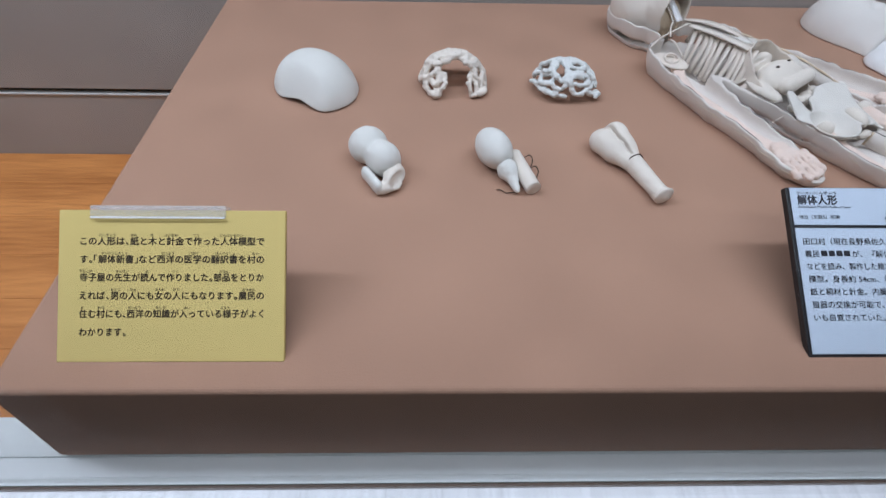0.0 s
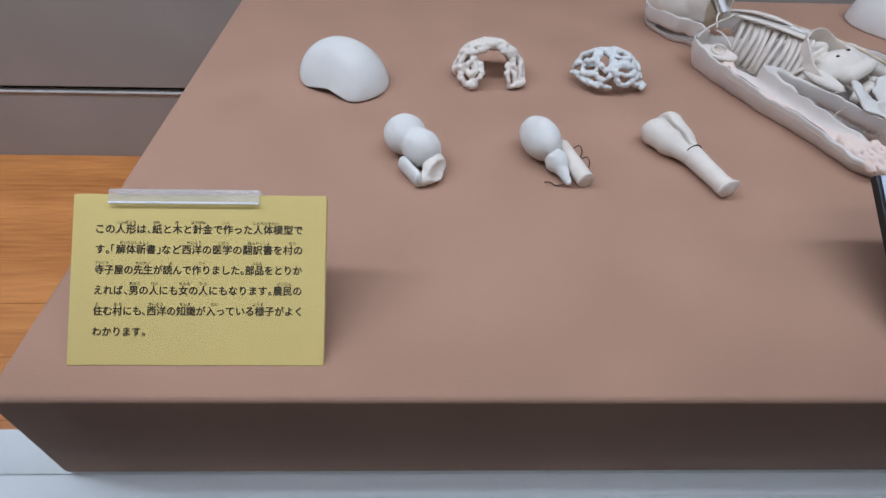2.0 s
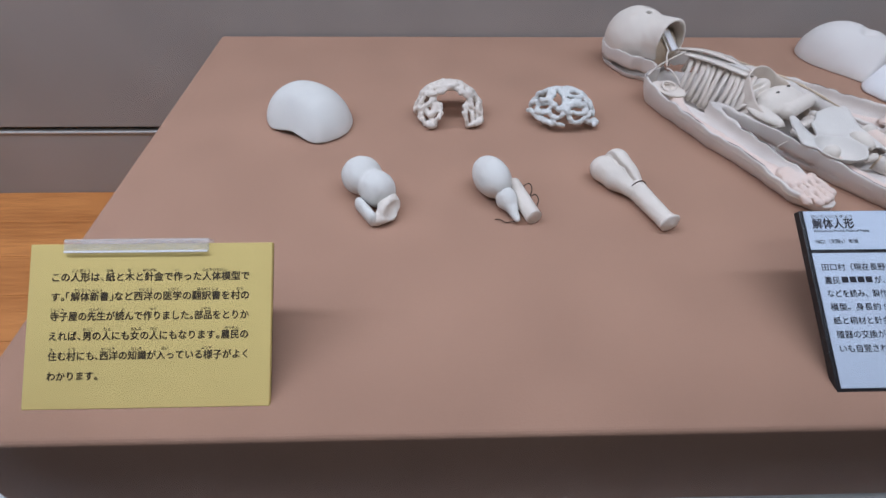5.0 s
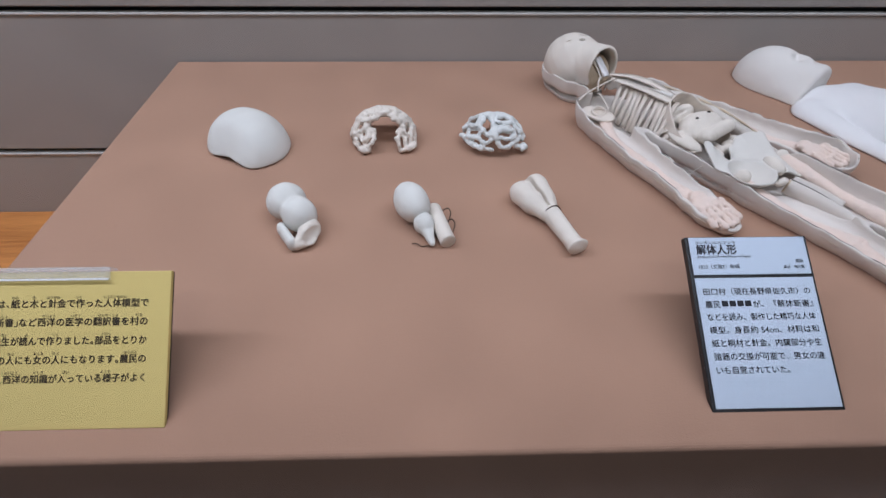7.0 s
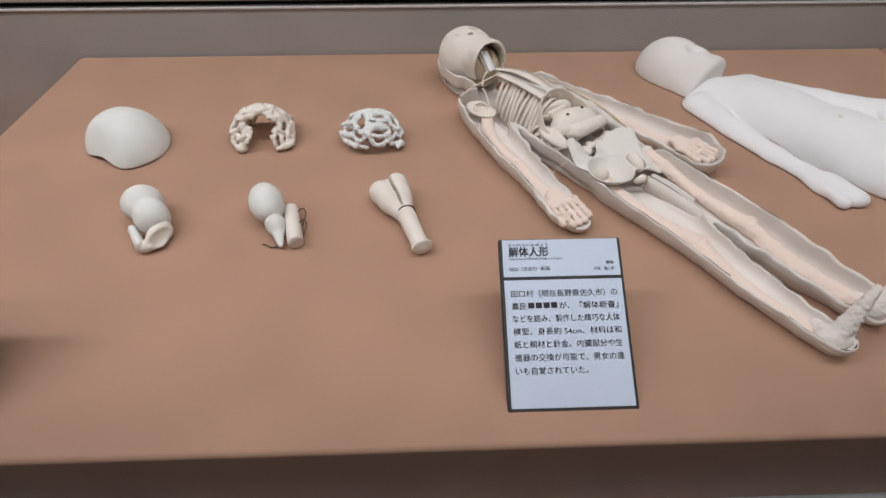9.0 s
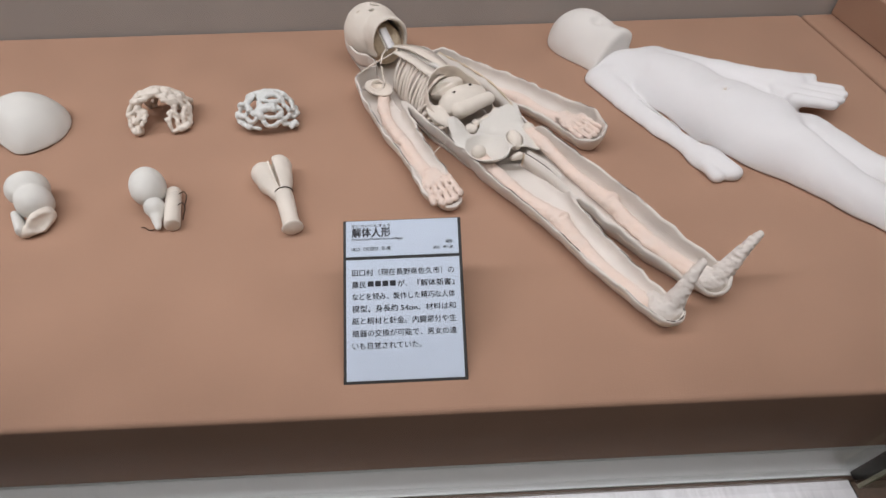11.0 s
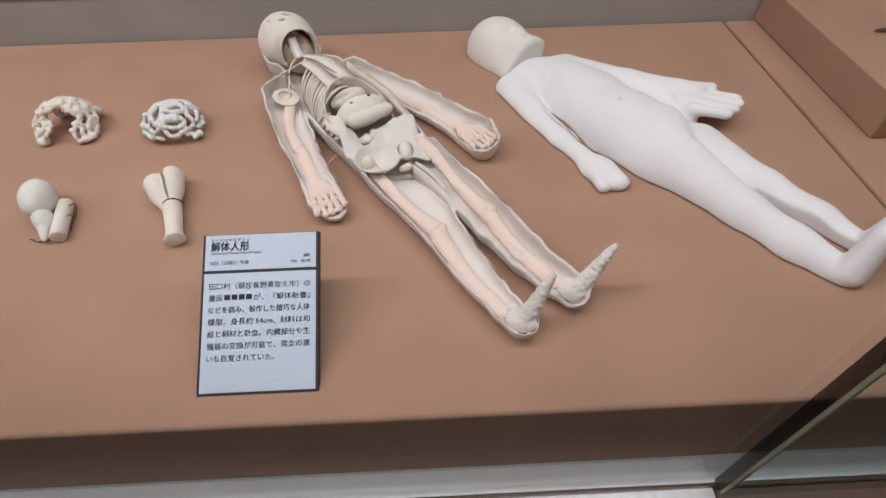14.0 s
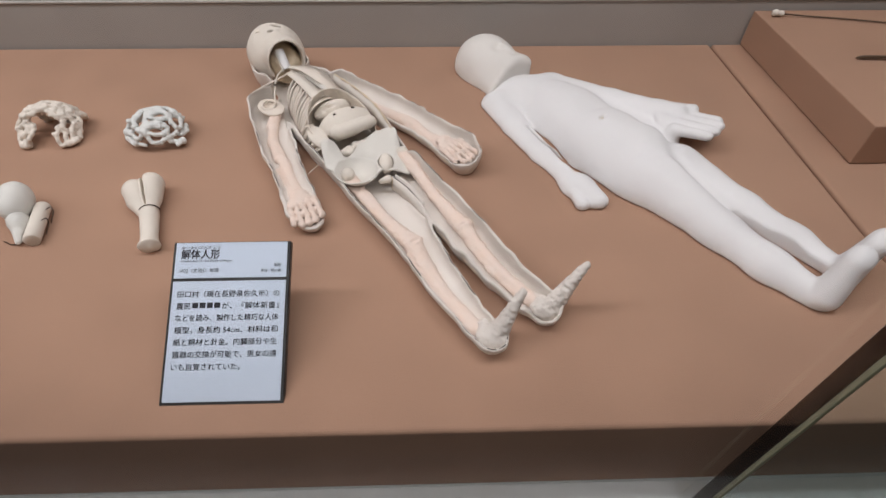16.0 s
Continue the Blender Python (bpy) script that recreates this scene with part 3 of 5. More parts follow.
    pieces.append(f.mesh(INSIDE, 2))

    # the skull: a dome with a boxy jaw, open towards the neck, lined with tan paper
    s = Clay((0.440, 0.375, T + 0.006), (0.545, 0.490, T + 0.078), 0.0008)
    s.egg((0.4845, 0.4440, T + 0.0310), (0.0355, 0.0318, 0.0325), -58, 0, 0.003)
    j = Clay((0.440, 0.375, T + 0.006), (0.545, 0.490, T + 0.078), 0.0008)
    j.limb((0.4895, 0.4360, T + 0.0360), (0.5050, 0.4090, T + 0.0420), 0.0225, 0.0218, 1.05, 0.003)
    j.limb((0.4895, 0.4360, T + 0.0260), (0.5045, 0.4095, T + 0.0290), 0.0215, 0.0190, 1.0, 0.004)
    jx, jy, jz = j.ax[0][:, None, None], j.ax[1][None, :, None], j.ax[2][None, None, :]
    front = (jx - 0.5034) * ux + (jy - 0.4025) * uy
    j.blend((slice(None),) * 3, (0.0015 - front - 0.10 * (jz - T - 0.04)).astype(np.float32), 0.004, True)
    s.f = soft_min(s.f, j.f, np.float32(0.0016)).astype(np.float32)
    s.rough(0.0003, 0.040)
    inner = ((0.4865, 0.4400, T + 0.0330), (0.4990, 0.4170, T + 0.0395), (0.5180, 0.3820, T + 0.0440))
    for p, q, ra, rb in zip(inner, inner[1:], (0.0215, 0.0182), (0.0182, 0.0192)):
        s.limb(p, q, ra, rb, 1.15, 0.002, True)
    s.limb((0.5000, 0.4150, T + 0.0200), (0.5180, 0.3820, T + 0.0180), 0.0165, 0.0180, 1.3, 0.002, True)
    for ex, ey, ra, rb, turn in ((0.4905, 0.4465, 0.0056, 0.0030, 10), (0.4868, 0.4345, 0.0034, 0.0022, 20)):
        s.egg((ex, ey, T + 0.0620), (ra, rb, 0.0110), turn, 0, 0.0008, True)
    pieces.append(s.mesh(CREAM, 3))
    # deep brown plugs set into the two sockets
    for ex, ey, ra, rb, turn in ((0.4905, 0.4465, 0.0058, 0.0032, 10), (0.4868, 0.4345, 0.0036, 0.0024, 20)):
        k = Clay((ex - 0.01, ey - 0.01, T + 0.050), (ex + 0.01, ey + 0.01, T + 0.070), 0.0007)
        k.egg((ex, ey, T + 0.0580), (ra, rb, 0.0022), turn, 0, 0.0005)
        pieces.append(k.mesh(DARK))
    d = Clay((0.440, 0.375, T + 0.006), (0.545, 0.490, T + 0.070), 0.0010)
    d.limb((0.4880, 0.4380, T + 0.0300), (0.4990, 0.4180, T + 0.0310), 0.0205, 0.0188, 1.15, 0.002)
    d.egg((0.5060, 0.4050, T + 0.0540), (0.0180, 0.0130, 0.0150), -58, 20, 0.004, True)
    d.rough(0.0004, 0.02)
    pieces.append(d.mesh(LINING, 3))
    eye = [(0.4735 + 0.0046 * math.cos(a), 0.4385 + 0.0036 * math.sin(a), T + 0.0602 + 0.45 * 0.0046 * math.cos(a) - 0.0008 * math.sin(a)) for a in [0.4 + 4.4 * k / 20 for k in range(21)]]
    pieces.append(tube(eye, 0.00035, LINING, 5))
    # windpipe strip and cords of the neck
    pieces.append(ribbon(along([(0.4985, 0.4100, T + 0.0530), (0.5030, 0.4020, T + 0.0460), (0.5080, 0.3935, T + 0.0385)]), (px, py, 0), 0.0082, 0.0016, GESSO))
    pieces.append(ribbon(along([(0.4945, 0.4080, T + 0.0500), (0.4990, 0.4000, T + 0.0430), (0.5030, 0.3930, T + 0.0350)]), (px, py, 0), 0.0018, 0.0012, CREAM))
    for cord in (((0.4960, 0.3760, 0.030), (0.4985, 0.3880, 0.035), (0.5050, 0.3975, 0.037), (0.5140, 0.3955, 0.037), (0.5200, 0.3880, 0.037)),
                 ((0.4960, 0.3740, 0.028), (0.4975, 0.3680, 0.029), (0.4990, 0.3560, 0.028), (0.5010, 0.3470, 0.024)),
                 ((0.4720, 0.3600, 0.0270), (0.4850, 0.3745, 0.0290), (0.4985, 0.3830, 0.0320), (0.5160, 0.3860, 0.0400)),
                 ((0.5150, 0.4010, 0.036), (0.5250, 0.3990, 0.038), (0.5380, 0.3860, 0.041), (0.5480, 0.3700, 0.043))):
        pieces.append(tube(along([(x, y, T + z) for x, y, z in cord]), 0.0009, PAPER, 6))

    # ribs, breastbone and shoulder plates
    for i in range(11):
        t = i / 10
        cx, cy = 0.5180 + 0.0340 * t, 0.3800 - 0.0560 * t
        ww, hh = 0.0180 + 0.0090 * t, 0.0300 + 0.0050 * t
        rib = []
        for k in range(17):
            a = radians(8 + 176 * k / 16)
            lean = 0.0045 * math.sin(a) - 0.0130 * math.cos(a) + 0.0012 * math.sin(5 * i + 2 * a)
            rib.append((cx + px * ww * math.cos(a) + ux * lean, cy + py * ww * math.cos(a) + uy * lean, T + 0.007 + hh * max(0.0, math.sin(a)) ** 0.8 + 0.0006 * math.sin(9 * i)))
        pieces.append(ribbon(rib, (ux, uy, 0.25), 0.0043 + 0.0006 * math.sin(4 * i), 0.0012, PAPER if i % 3 else CREAM))
    pieces.append(ribbon(along([(0.5150, 0.3800, T + 0.0405), (0.5330, 0.3540, T + 0.0435), (0.5520, 0.3240, T + 0.0445)]), (px, py, -0.12), lambda q: 0.0110 + 0.003 * q, 0.0016, CREAM))
    pieces.append(ribbon(along([(0.5120, 0.3945, T + 0.0400), (0.5330, 0.3830, T + 0.0425), (0.5520, 0.3620, T + 0.0420), (0.5680, 0.3440, T + 0.0370)]), (0.60, 0.78, -0.25), lambda q: 0.004 + 0.0170 * math.sin(math.pi * min(1, q * 0.9 + 0.08)), 0.0016, PAPER))
    pieces.append(ribbon(along([(0.5130, 0.3900, T + 0.0390), (0.5320, 0.3740, T + 0.0400), (0.5590, 0.3400, T + 0.0420)]), (0.65, 0.72, 0.7), lambda q: 0.0062 - 0.002 * q, 0.0015, GREENISH))
    pieces.append(ribbon(along([(0.5340, 0.3640, T + 0.0360), (0.5440, 0.3520, T + 0.0380), (0.5560, 0.3350, T + 0.0390)]), (px, py, -0.2), 0.0100, 0.0012, PAPER))
    ring = [(0.4925 + 0.0068 * math.cos(a), 0.3500 + 0.0062 * math.sin(a), T + 0.0205 + 0.002 * math.sin(a)) for a in [2 * math.pi * k / 18 for k in range(19)]]
    pieces.append(tube(ring, 0.0013, PAPER, 8))
    plate = Clay((0.47, 0.32, T + 0.004), (0.53, 0.40, T + 0.04), 0.0008)
    plate.egg((0.4935, 0.3520, T + 0.0165), (0.0190, 0.0125, 0.0030), -50, 0, 0.002)
    plate.egg((0.4925, 0.3500, T + 0.0200), (0.0055, 0.0050, 0.0050), 0, 0, 0.001, True).rough(0.0003, 0.012)
    pieces.append(plate.mesh(PAPER, 3))
    # the torso's paper edge beside the far arm
    pieces.append(ribbon(along([(0.5560, 0.3930, T + 0.0240), (0.5800, 0.3620, T + 0.0270), (0.6060, 0.3260, T + 0.0260), (0.6260, 0.2860, T + 0.0230)]), (0.15, 0.1, 1), lambda q: 0.014 + 0.002 * math.sin(23 * q), 0.0020, INSIDE))
    pieces.append(tube(along([(0.5580, 0.3930, T + 0.0316), (0.5820, 0.3610, T + 0.0346), (0.6080, 0.3250, T + 0.0338), (0.6255, 0.2880, T + 0.0305)]), lambda q: 0.0010 + 0.0004 * math.sin(40 * q), LINING, 6))

    # inner walls of the two thighs
    pieces.append(ribbon(along([(0.6275, 0.2270, T + 0.0150), (0.6430, 0.2090, T + 0.0130), (0.6560, 0.1870, T + 0.0120), (0.6620, 0.1720, T + 0.0110)]), (0.05, 0.03, 1), 0.0135, 0.0020, INSIDE))
    pieces.append(ribbon(along([(0.6305, 0.2265, T + 0.0170), (0.6440, 0.2125, T + 0.0160), (0.6555, 0.1930, T + 0.0150)]), (0.05, 0.03, 1), 0.0150, 0.0016, INSIDE))
    pieces.append(tube(along([(0.6290, 0.2265, T + 0.0215), (0.6437, 0.2108, T + 0.0195), (0.6560, 0.1900, T + 0.0180)]), 0.0006, DARK, 5))

    # belly wall, liver, stomach and gut
    w = Clay((0.515, 0.235, T), (0.635, 0.365, T + 0.060), 0.0009)
    w.egg((0.5750, 0.3010, T + 0.004), (0.0385, 0.0335, 0.0900), -58, 0, 0.002).rough(0.0004, 0.02).hollow(0.0016)
    w.below(lambda x, y: T + 0.0340 + np.clip(((x - 0.575) * -ux + (y - 0.301) * -uy) * 0.52, -0.012, 0.0165) - 0.20 * np.clip((x - 0.59) * px + (y - 0.30) * py, 0, 0.1) + 0.0010 * np.sin(190 * x + 2 * np.sin(160 * y))).above(T + 0.006)
    s2x, s2y = w.ax[0][:, None, None], w.ax[1][None, :, None]
    w.f = np.maximum(w.f, ((s2x - 0.575) * ux + (s2y - 0.301) * uy - 0.020 + 0 * w.ax[2][None, None, :]).astype(np.float32))
    pieces.append(w.mesh(PAPER, 3))
    g = Clay((0.525, 0.235, T), (0.640, 0.350, T + 0.050), 0.0009)
    g.egg((0.5785, 0.3050, T + 0.0270), (0.0275, 0.0175, 0.0130), 37, 0, 0.001)
    g.egg((0.5640, 0.3230, T + 0.0300), (0.0200, 0.0085, 0.0105), 36, 0, 0.0005)
    g.limb((0.5450, 0.3080, T + 0.0385), (0.5740, 0.3230, T + 0.0410), 0.0026, 0.0008, 3.0, 0.0008, True)
    g.limb((0.5745, 0.2830, T + 0.0300), (0.6030, 0.3030, T + 0.0300), 0.0074, 0.0066, 0.95, 0.0005)
    g.egg((0.5545, 0.2820, T + 0.0265), (0.0190, 0.0085, 0.0042), -57, 4, 0.001)
    for i in range(10):
        g.egg((0.580 + 0.0034 * i, 0.268 + 0.0030 * i + 0.003 * math.sin(2.4 * i), T + 0.0175 + 0.002 * math.sin(3 * i)), (0.0052, 0.0040, 0.0040), 40 * i, 0, 0.0010)
    g.rough(0.0003, 0.015)
    pieces.append(g.mesh(CREAM, 3))
    for bx, by, bz in ((0.5699, 0.3011, 0.0388), (0.5861, 0.3134, 0.0388)):
        k = Clay((bx - 0.006, by - 0.006, T + 0.030), (bx + 0.006, by + 0.006, T + 0.046), 0.0006)
        k.egg((bx, by, T + bz), (0.0019, 0.0016, 0.0018), 0, 0, 0.0005)
        pieces.append(k.mesh(DARK))
    # folded paper beside the ribs
    for i in range(5):
        y0 = 0.298 - 0.0075 * i
        pieces.append(ribbon(along([(0.5330 + 0.0045 * i, y0 + 0.004, T + 0.016), (0.5400 + 0.0045 * i, y0 + 0.001, T + 0.027 - 0.001 * i), (0.5480 + 0.0042 * i, y0 - 0.001, T + 0.030 - 0.001 * i)]), (ux, uy, 0.3), 0.0052, 0.0013, PAPER))

    # pelvis: a thin plate with a cup for the ball, a raised oval and two upright wings
    q = Clay((0.540, 0.200, T + 0.001), (0.660, 0.312, T + 0.050), 0.0008)
    X, Y, Z = q.ax[0][:, None], q.ax[1][None, :], q.ax[2][None, None, :]

    def spot(ax, ay, bx, by, ra, rb):
        ex, ey = bx - ax, by - ay
        t = np.clip(((X - ax) * ex + (Y - ay) * ey) / (ex * ex + ey * ey + 1e-9), 0, 1)
        return np.hypot(X - ax - t * ex, Y - ay - t * ey) - (ra + (rb - ra) * t)

    edge = spot(0.5960, 0.2330, 0.5961, 0.2330, 0.0205, 0.0205)
    for sh in ((0.5690, 0.2590, 0.5760, 0.2430, 0.0080, 0.0105), (0.6000, 0.2540, 0.6220, 0.2480, 0.0120, 0.0165), (0.6170, 0.2800, 0.6190, 0.2580, 0.0140, 0.0170), (0.6030, 0.2680, 0.6120, 0.2720, 0.0110, 0.0140), (0.6270, 0.2420, 0.6400, 0.2380, 0.0080, 0.0050)):
        d = spot(*sh)
        k = np.clip(0.5 + 0.5 * (edge - d) / 0.006, 0, 1)
        edge = edge + (d - edge) * k - 0.006 * k * (1 - k)
    bowl = np.hypot(X - 0.5955, Y - 0.2330) / 0.0195
    high = T + 0.0250 - 0.0135 * np.clip(1 - bowl ** 2, 0, 1) + 0.0100 * np.clip((0.582 - X) / 0.014, 0, 1) * np.clip((Y - 0.240) / 0.02, 0, 1)
    high = high + 0.0075 * np.clip((Y - 0.266) / 0.022, 0, 1) * np.clip((X - 0.612) / 0.016, 0, 1) - 0.0055 * np.exp(-((X - 0.602) / 0.011) ** 2 - ((Y - 0.262) / 0.012) ** 2) - 0.006 * np.clip((X - 0.630) / 0.012, 0, 1) + 0.0005 * np.sin(190 * X + 150 * Y)
    q.f = np.maximum(np.abs(Z - high[:, :, None]) - 0.0011, edge[:, :, None]).astype(np.float32)
    q.egg((0.6215, 0.2440, T + 0.0270), (0.0125, 0.0072, 0.0110), -83, 0, 0.0008, True)
    pieces.append(q.mesh(GREENISH, 3))
    v = Clay((0.570, 0.205, T + 0.002), (0.660, 0.295, T + 0.045), 0.0008)
    v.egg((0.6215, 0.2440, T + 0.0235), (0.0125, 0.0064, 0.0070), -83, 0, 0.0005)
    v.egg((0.5880, 0.2300, T + 0.0220), (0.0064, 0.0064, 0.0064), 0, 0, 0.0008)
    v.egg((0.6360, 0.2590, T + 0.0245), (0.0058, 0.0058, 0.0058), 0, 0, 0.001)
    v.limb((0.6180, 0.2250, T + 0.018), (0.6240, 0.2270, T + 0.019), 0.0026, 0.0036, 1, 0.001)
    pieces.append(v.mesh(CREAM, 2))
    pieces.append(tube(along([(0.548, 0.2440, T + 0.012), (0.555, 0.2490, T + 0.016), (0.561, 0.2500, T + 0.020)]), 0.0004, PAPER, 5))
    ob = sculpt("anatomical_figure", pieces, O)
    return tagged(ob, "cream paper anatomical doll, opened lengthwise to show its bones", "doll")


open_figure()


# ---- the white closed figure ----
def closed_figure():
    O = (0.85, 0.28, TOP)
    c = Clay((0.68, 0.065, TOP - 0.002), (1.03, 0.515, TOP + 0.066), 0.0011)
    T = TOP
    c.chain(((0.7930, 0.3930, T - 0.006, 0.0360), (0.8130, 0.3500, T - 0.004, 0.0425), (0.8420, 0.2900, T + 0.001, 0.0440), (0.8680, 0.2480, T, 0.0430)), 0.80, 0.012)
    c.chain(((0.8790, 0.2260, T, 0.033), (0.9095, 0.1695, T, 0.0205), (0.9350, 0.1295, T, 0.0180), (0.9555, 0.1020, T, 0.0150)), 0.95, 0.010)
    c.chain(((0.9000, 0.2540, T, 0.029), (0.9420, 0.1960, T, 0.0180), (0.9660, 0.1560, T, 0.0175), (0.9820, 0.1300, T, 0.0145)), 0.95, 0.010)
    c.chain(((0.7400, 0.3760, T, 0.0195), (0.7555, 0.3275, T, 0.0150), (0.7770, 0.2800, T, 0.0140), (0.7910, 0.2555, T, 0.0125), (0.8010, 0.2320, T, 0.0170), (0.8080, 0.2180, T, 0.0150)), 0.72, 0.004)
    c.limb((0.7450, 0.3810, T), (0.7870, 0.3900, T), 0.0180, 0.030, 0.72, 0.010)
    c.limb((0.8040, 0.4120, T + 0.006), (0.7900, 0.3920, T), 0.0150, 0.028, 0.8, 0.010)
    c.chain(((0.8090, 0.4060, T + 0.004, 0.0190), (0.8640, 0.3680, T + 0.006, 0.0190), (0.9060, 0.3380, T + 0.014, 0.0150), (0.9200, 0.3270, T + 0.019, 0.0135)), 0.85, 0.005)
    c.egg((0.9180, 0.3150, T + 0.0175), (0.0230, 0.0180, 0.0075), -35, 8, 0.004)
    for tx, ty in ((0.9550, 0.3060), (0.9530, 0.2970), (0.9455, 0.2885), (0.9350, 0.2805)):
        c.limb((tx - 0.0260, ty + 0.0185, T + 0.0195), (tx, ty, T + 0.0235), 0.0064, 0.0054, 0.9, 0.0020)
    c.limb((0.9100, 0.3350, T + 0.0200), (0.9370, 0.3275, T + 0.0245), 0.0072, 0.0058, 0.9, 0.003)
    # thumb lying along the other palm
    c.limb((0.7950, 0.2200, T + 0.005), (0.7990, 0.2065, T + 0.004), 0.0060, 0.0068, 0.8, 0.0012)
    c.limb((0.8060, 0.2250, T + 0.004), (0.8140, 0.2110, T + 0.004), 0.0110, 0.0100, 0.75, 0.003)
    c.limb((0.8350, 0.3720, T), (0.8930, 0.3250, T), 0.0230, 0.0170, 0.75, 0.008)
    c.limb((0.8680, 0.3350, T), (0.9060, 0.2980, T), 0.0150, 0.0130, 1.0, 0.010)
    # a low flat neck that runs on from under the jaw
    c.limb((0.7480, 0.4280, T), (0.7860, 0.3820, T), 0.0255, 0.0330, 0.60, 0.010)
    # soft chest, ribs' edge and hip relief
    c.egg((0.8000, 0.3690, T + 0.0210), (0.0150, 0.0170, 0.0075), -58, 0, 0.010)
    c.egg((0.8320, 0.3290, T + 0.0380), (0.0100, 0.0230, 0.0045), -58, 0, 0.010, True)
    c.egg((0.8660, 0.2700, T + 0.0300), (0.0150, 0.0190, 0.0075), -58, 0, 0.012)
    # feet standing up
    for hx, hy, tx, ty in ((0.9610, 0.0960, 0.9740, 0.1060), (0.9885, 0.1180, 1.0010, 0.1230)):
        for w in (-0.0065, -0.0022, 0.0022, 0.0065):
            c.limb((hx + 0.6 * w * 0.83, hy + 0.6 * w * 0.56, T + 0.008), (tx + w * 0.83, ty + w * 0.56, T + 0.041 - abs(w) * 0.5), 0.0098, 0.0066, 1.0, 0.005)
        c.egg((tx + 0.002, ty - 0.001, T + 0.038), (0.0125, 0.0085, 0.0075), 34, 0, 0.004)
    # folds: navel, groin, armpit, the gap at the arm and between the legs
    c.egg((0.8310, 0.2950, T + 0.0385), (0.0050, 0.0018, 0.0045), 40, 0, 0.0015, True)
    c.limb((0.8310, 0.2950, T + 0.0385), (0.8420, 0.3060, T + 0.0375), 0.0010, 0.0007, 1.0, 0.0030, True)
    c.limb((0.7640, 0.3240, T + 0.008), (0.7755, 0.3000, T + 0.004), 0.0008, 0.0020, 6.0, 0.0008, True)
    c.limb((0.7755, 0.3000, T + 0.004), (0.8040, 0.2500, T + 0.004), 0.0022, 0.0048, 6.0, 0.0008, True)
    c.limb((0.7570, 0.3620, T + 0.0175), (0.7680, 0.3260, T + 0.0165), 0.0012, 0.0022, 1.0, 0.0040, True)
    c.limb((0.8900, 0.2390, T + 0.0335), (0.9280, 0.1820, T + 0.014), 0.0040, 0.0040, 1.6, 0.008, True)
    c.limb((0.9260, 0.1860, T + 0.004), (0.9700, 0.1180, T + 0.004), 0.0042, 0.0078, 6.0, 0.0010, True)
    c.limb((0.9060, 0.2860, T + 0.0280), (0.8860, 0.2400, T + 0.0370), 0.0044, 0.0044, 1.0, 0.007, True)
    c.rough(0.00026, 0.050).above(T + 0.0003)
    pieces = [c.mesh(GESSO, 8)]
    e = Clay((0.675, 0.375, T - 0.002), (0.805, 0.520, T + 0.062), 0.0009)
    e.egg((0.7340, 0.4570, T + 0.0020), (0.0440, 0.0375, 0.0405), -58, 0, 0.004)
    e.egg((0.7530, 0.4290, T + 0.0080), (0.0400, 0.0265, 0.0300), -58, 0, 0.008)
    e.limb((0.7440, 0.4350, T + 0.001), (0.7560, 0.4080, T + 0.001), 0.0310, 0.0270, 0.75, 0.010)
    e.egg((0.7645, 0.4240, T + 0.0245), (0.0110, 0.0190, 0.0100), -58, 0, 0.008)
    e.egg((0.7585, 0.4510, T + 0.0400), (0.0062, 0.0070, 0.0056), -58, 0, 0.005, True)
    e.egg((0.7440, 0.4400, T + 0.0415), (0.0062, 0.0085, 0.0062), -58, 0, 0.005, True)
    e.egg((0.7520, 0.4425, T + 0.0340), (0.0105, 0.0042, 0.0058), -58, -6, 0.004)
    e.egg((0.7625, 0.4290, T + 0.0395), (0.0026, 0.0085, 0.0034), -58, 0, 0.0030, True)
    for n, (ex, ey) in enumerate(((0.7050, 0.4440), (0.7120, 0.4350), (0.7185, 0.4290))):
        e.egg((ex, ey, T + 0.0045 + 0.001 * (n % 2)), (0.0055, 0.0034, 0.0050), -50 + 20 * n, 0, 0.002)
    e.egg((0.7165, 0.4370, T + 0.0085), (0.0065, 0.0022, 0.0050), -50, 0, 0.0015, True)
    X, Y, Z = e.ax[0][:, None, None], e.ax[1][None, :, None], e.ax[2][None, None, :]
    e.rough(0.00020, 0.040)
    e.blend((slice(None),) * 3, (0.0515 - (X - 0.732) * 0.528 + (Y - 0.456) * 0.849 + 0.06 * (Z - T)).astype(np.float32), 0.005, True)
    e.above(T + 0.0003)
    pieces.append(e.mesh(CREAMWHITE, 3))
    n = Clay((0.820, 0.284, T + 0.025), (0.842, 0.306, T + 0.042), 0.0007)
    n.egg((0.8306, 0.2946, T + 0.0358), (0.0030, 0.0016, 0.0018), 40, 0, 0.0008)
    pieces.append(n.mesh(LINING))
    ob = sculpt("white_figure", pieces, O)
    return tagged(ob, "white gessoed paper doll lying closed on the tan cloth", "doll")


closed_figure()


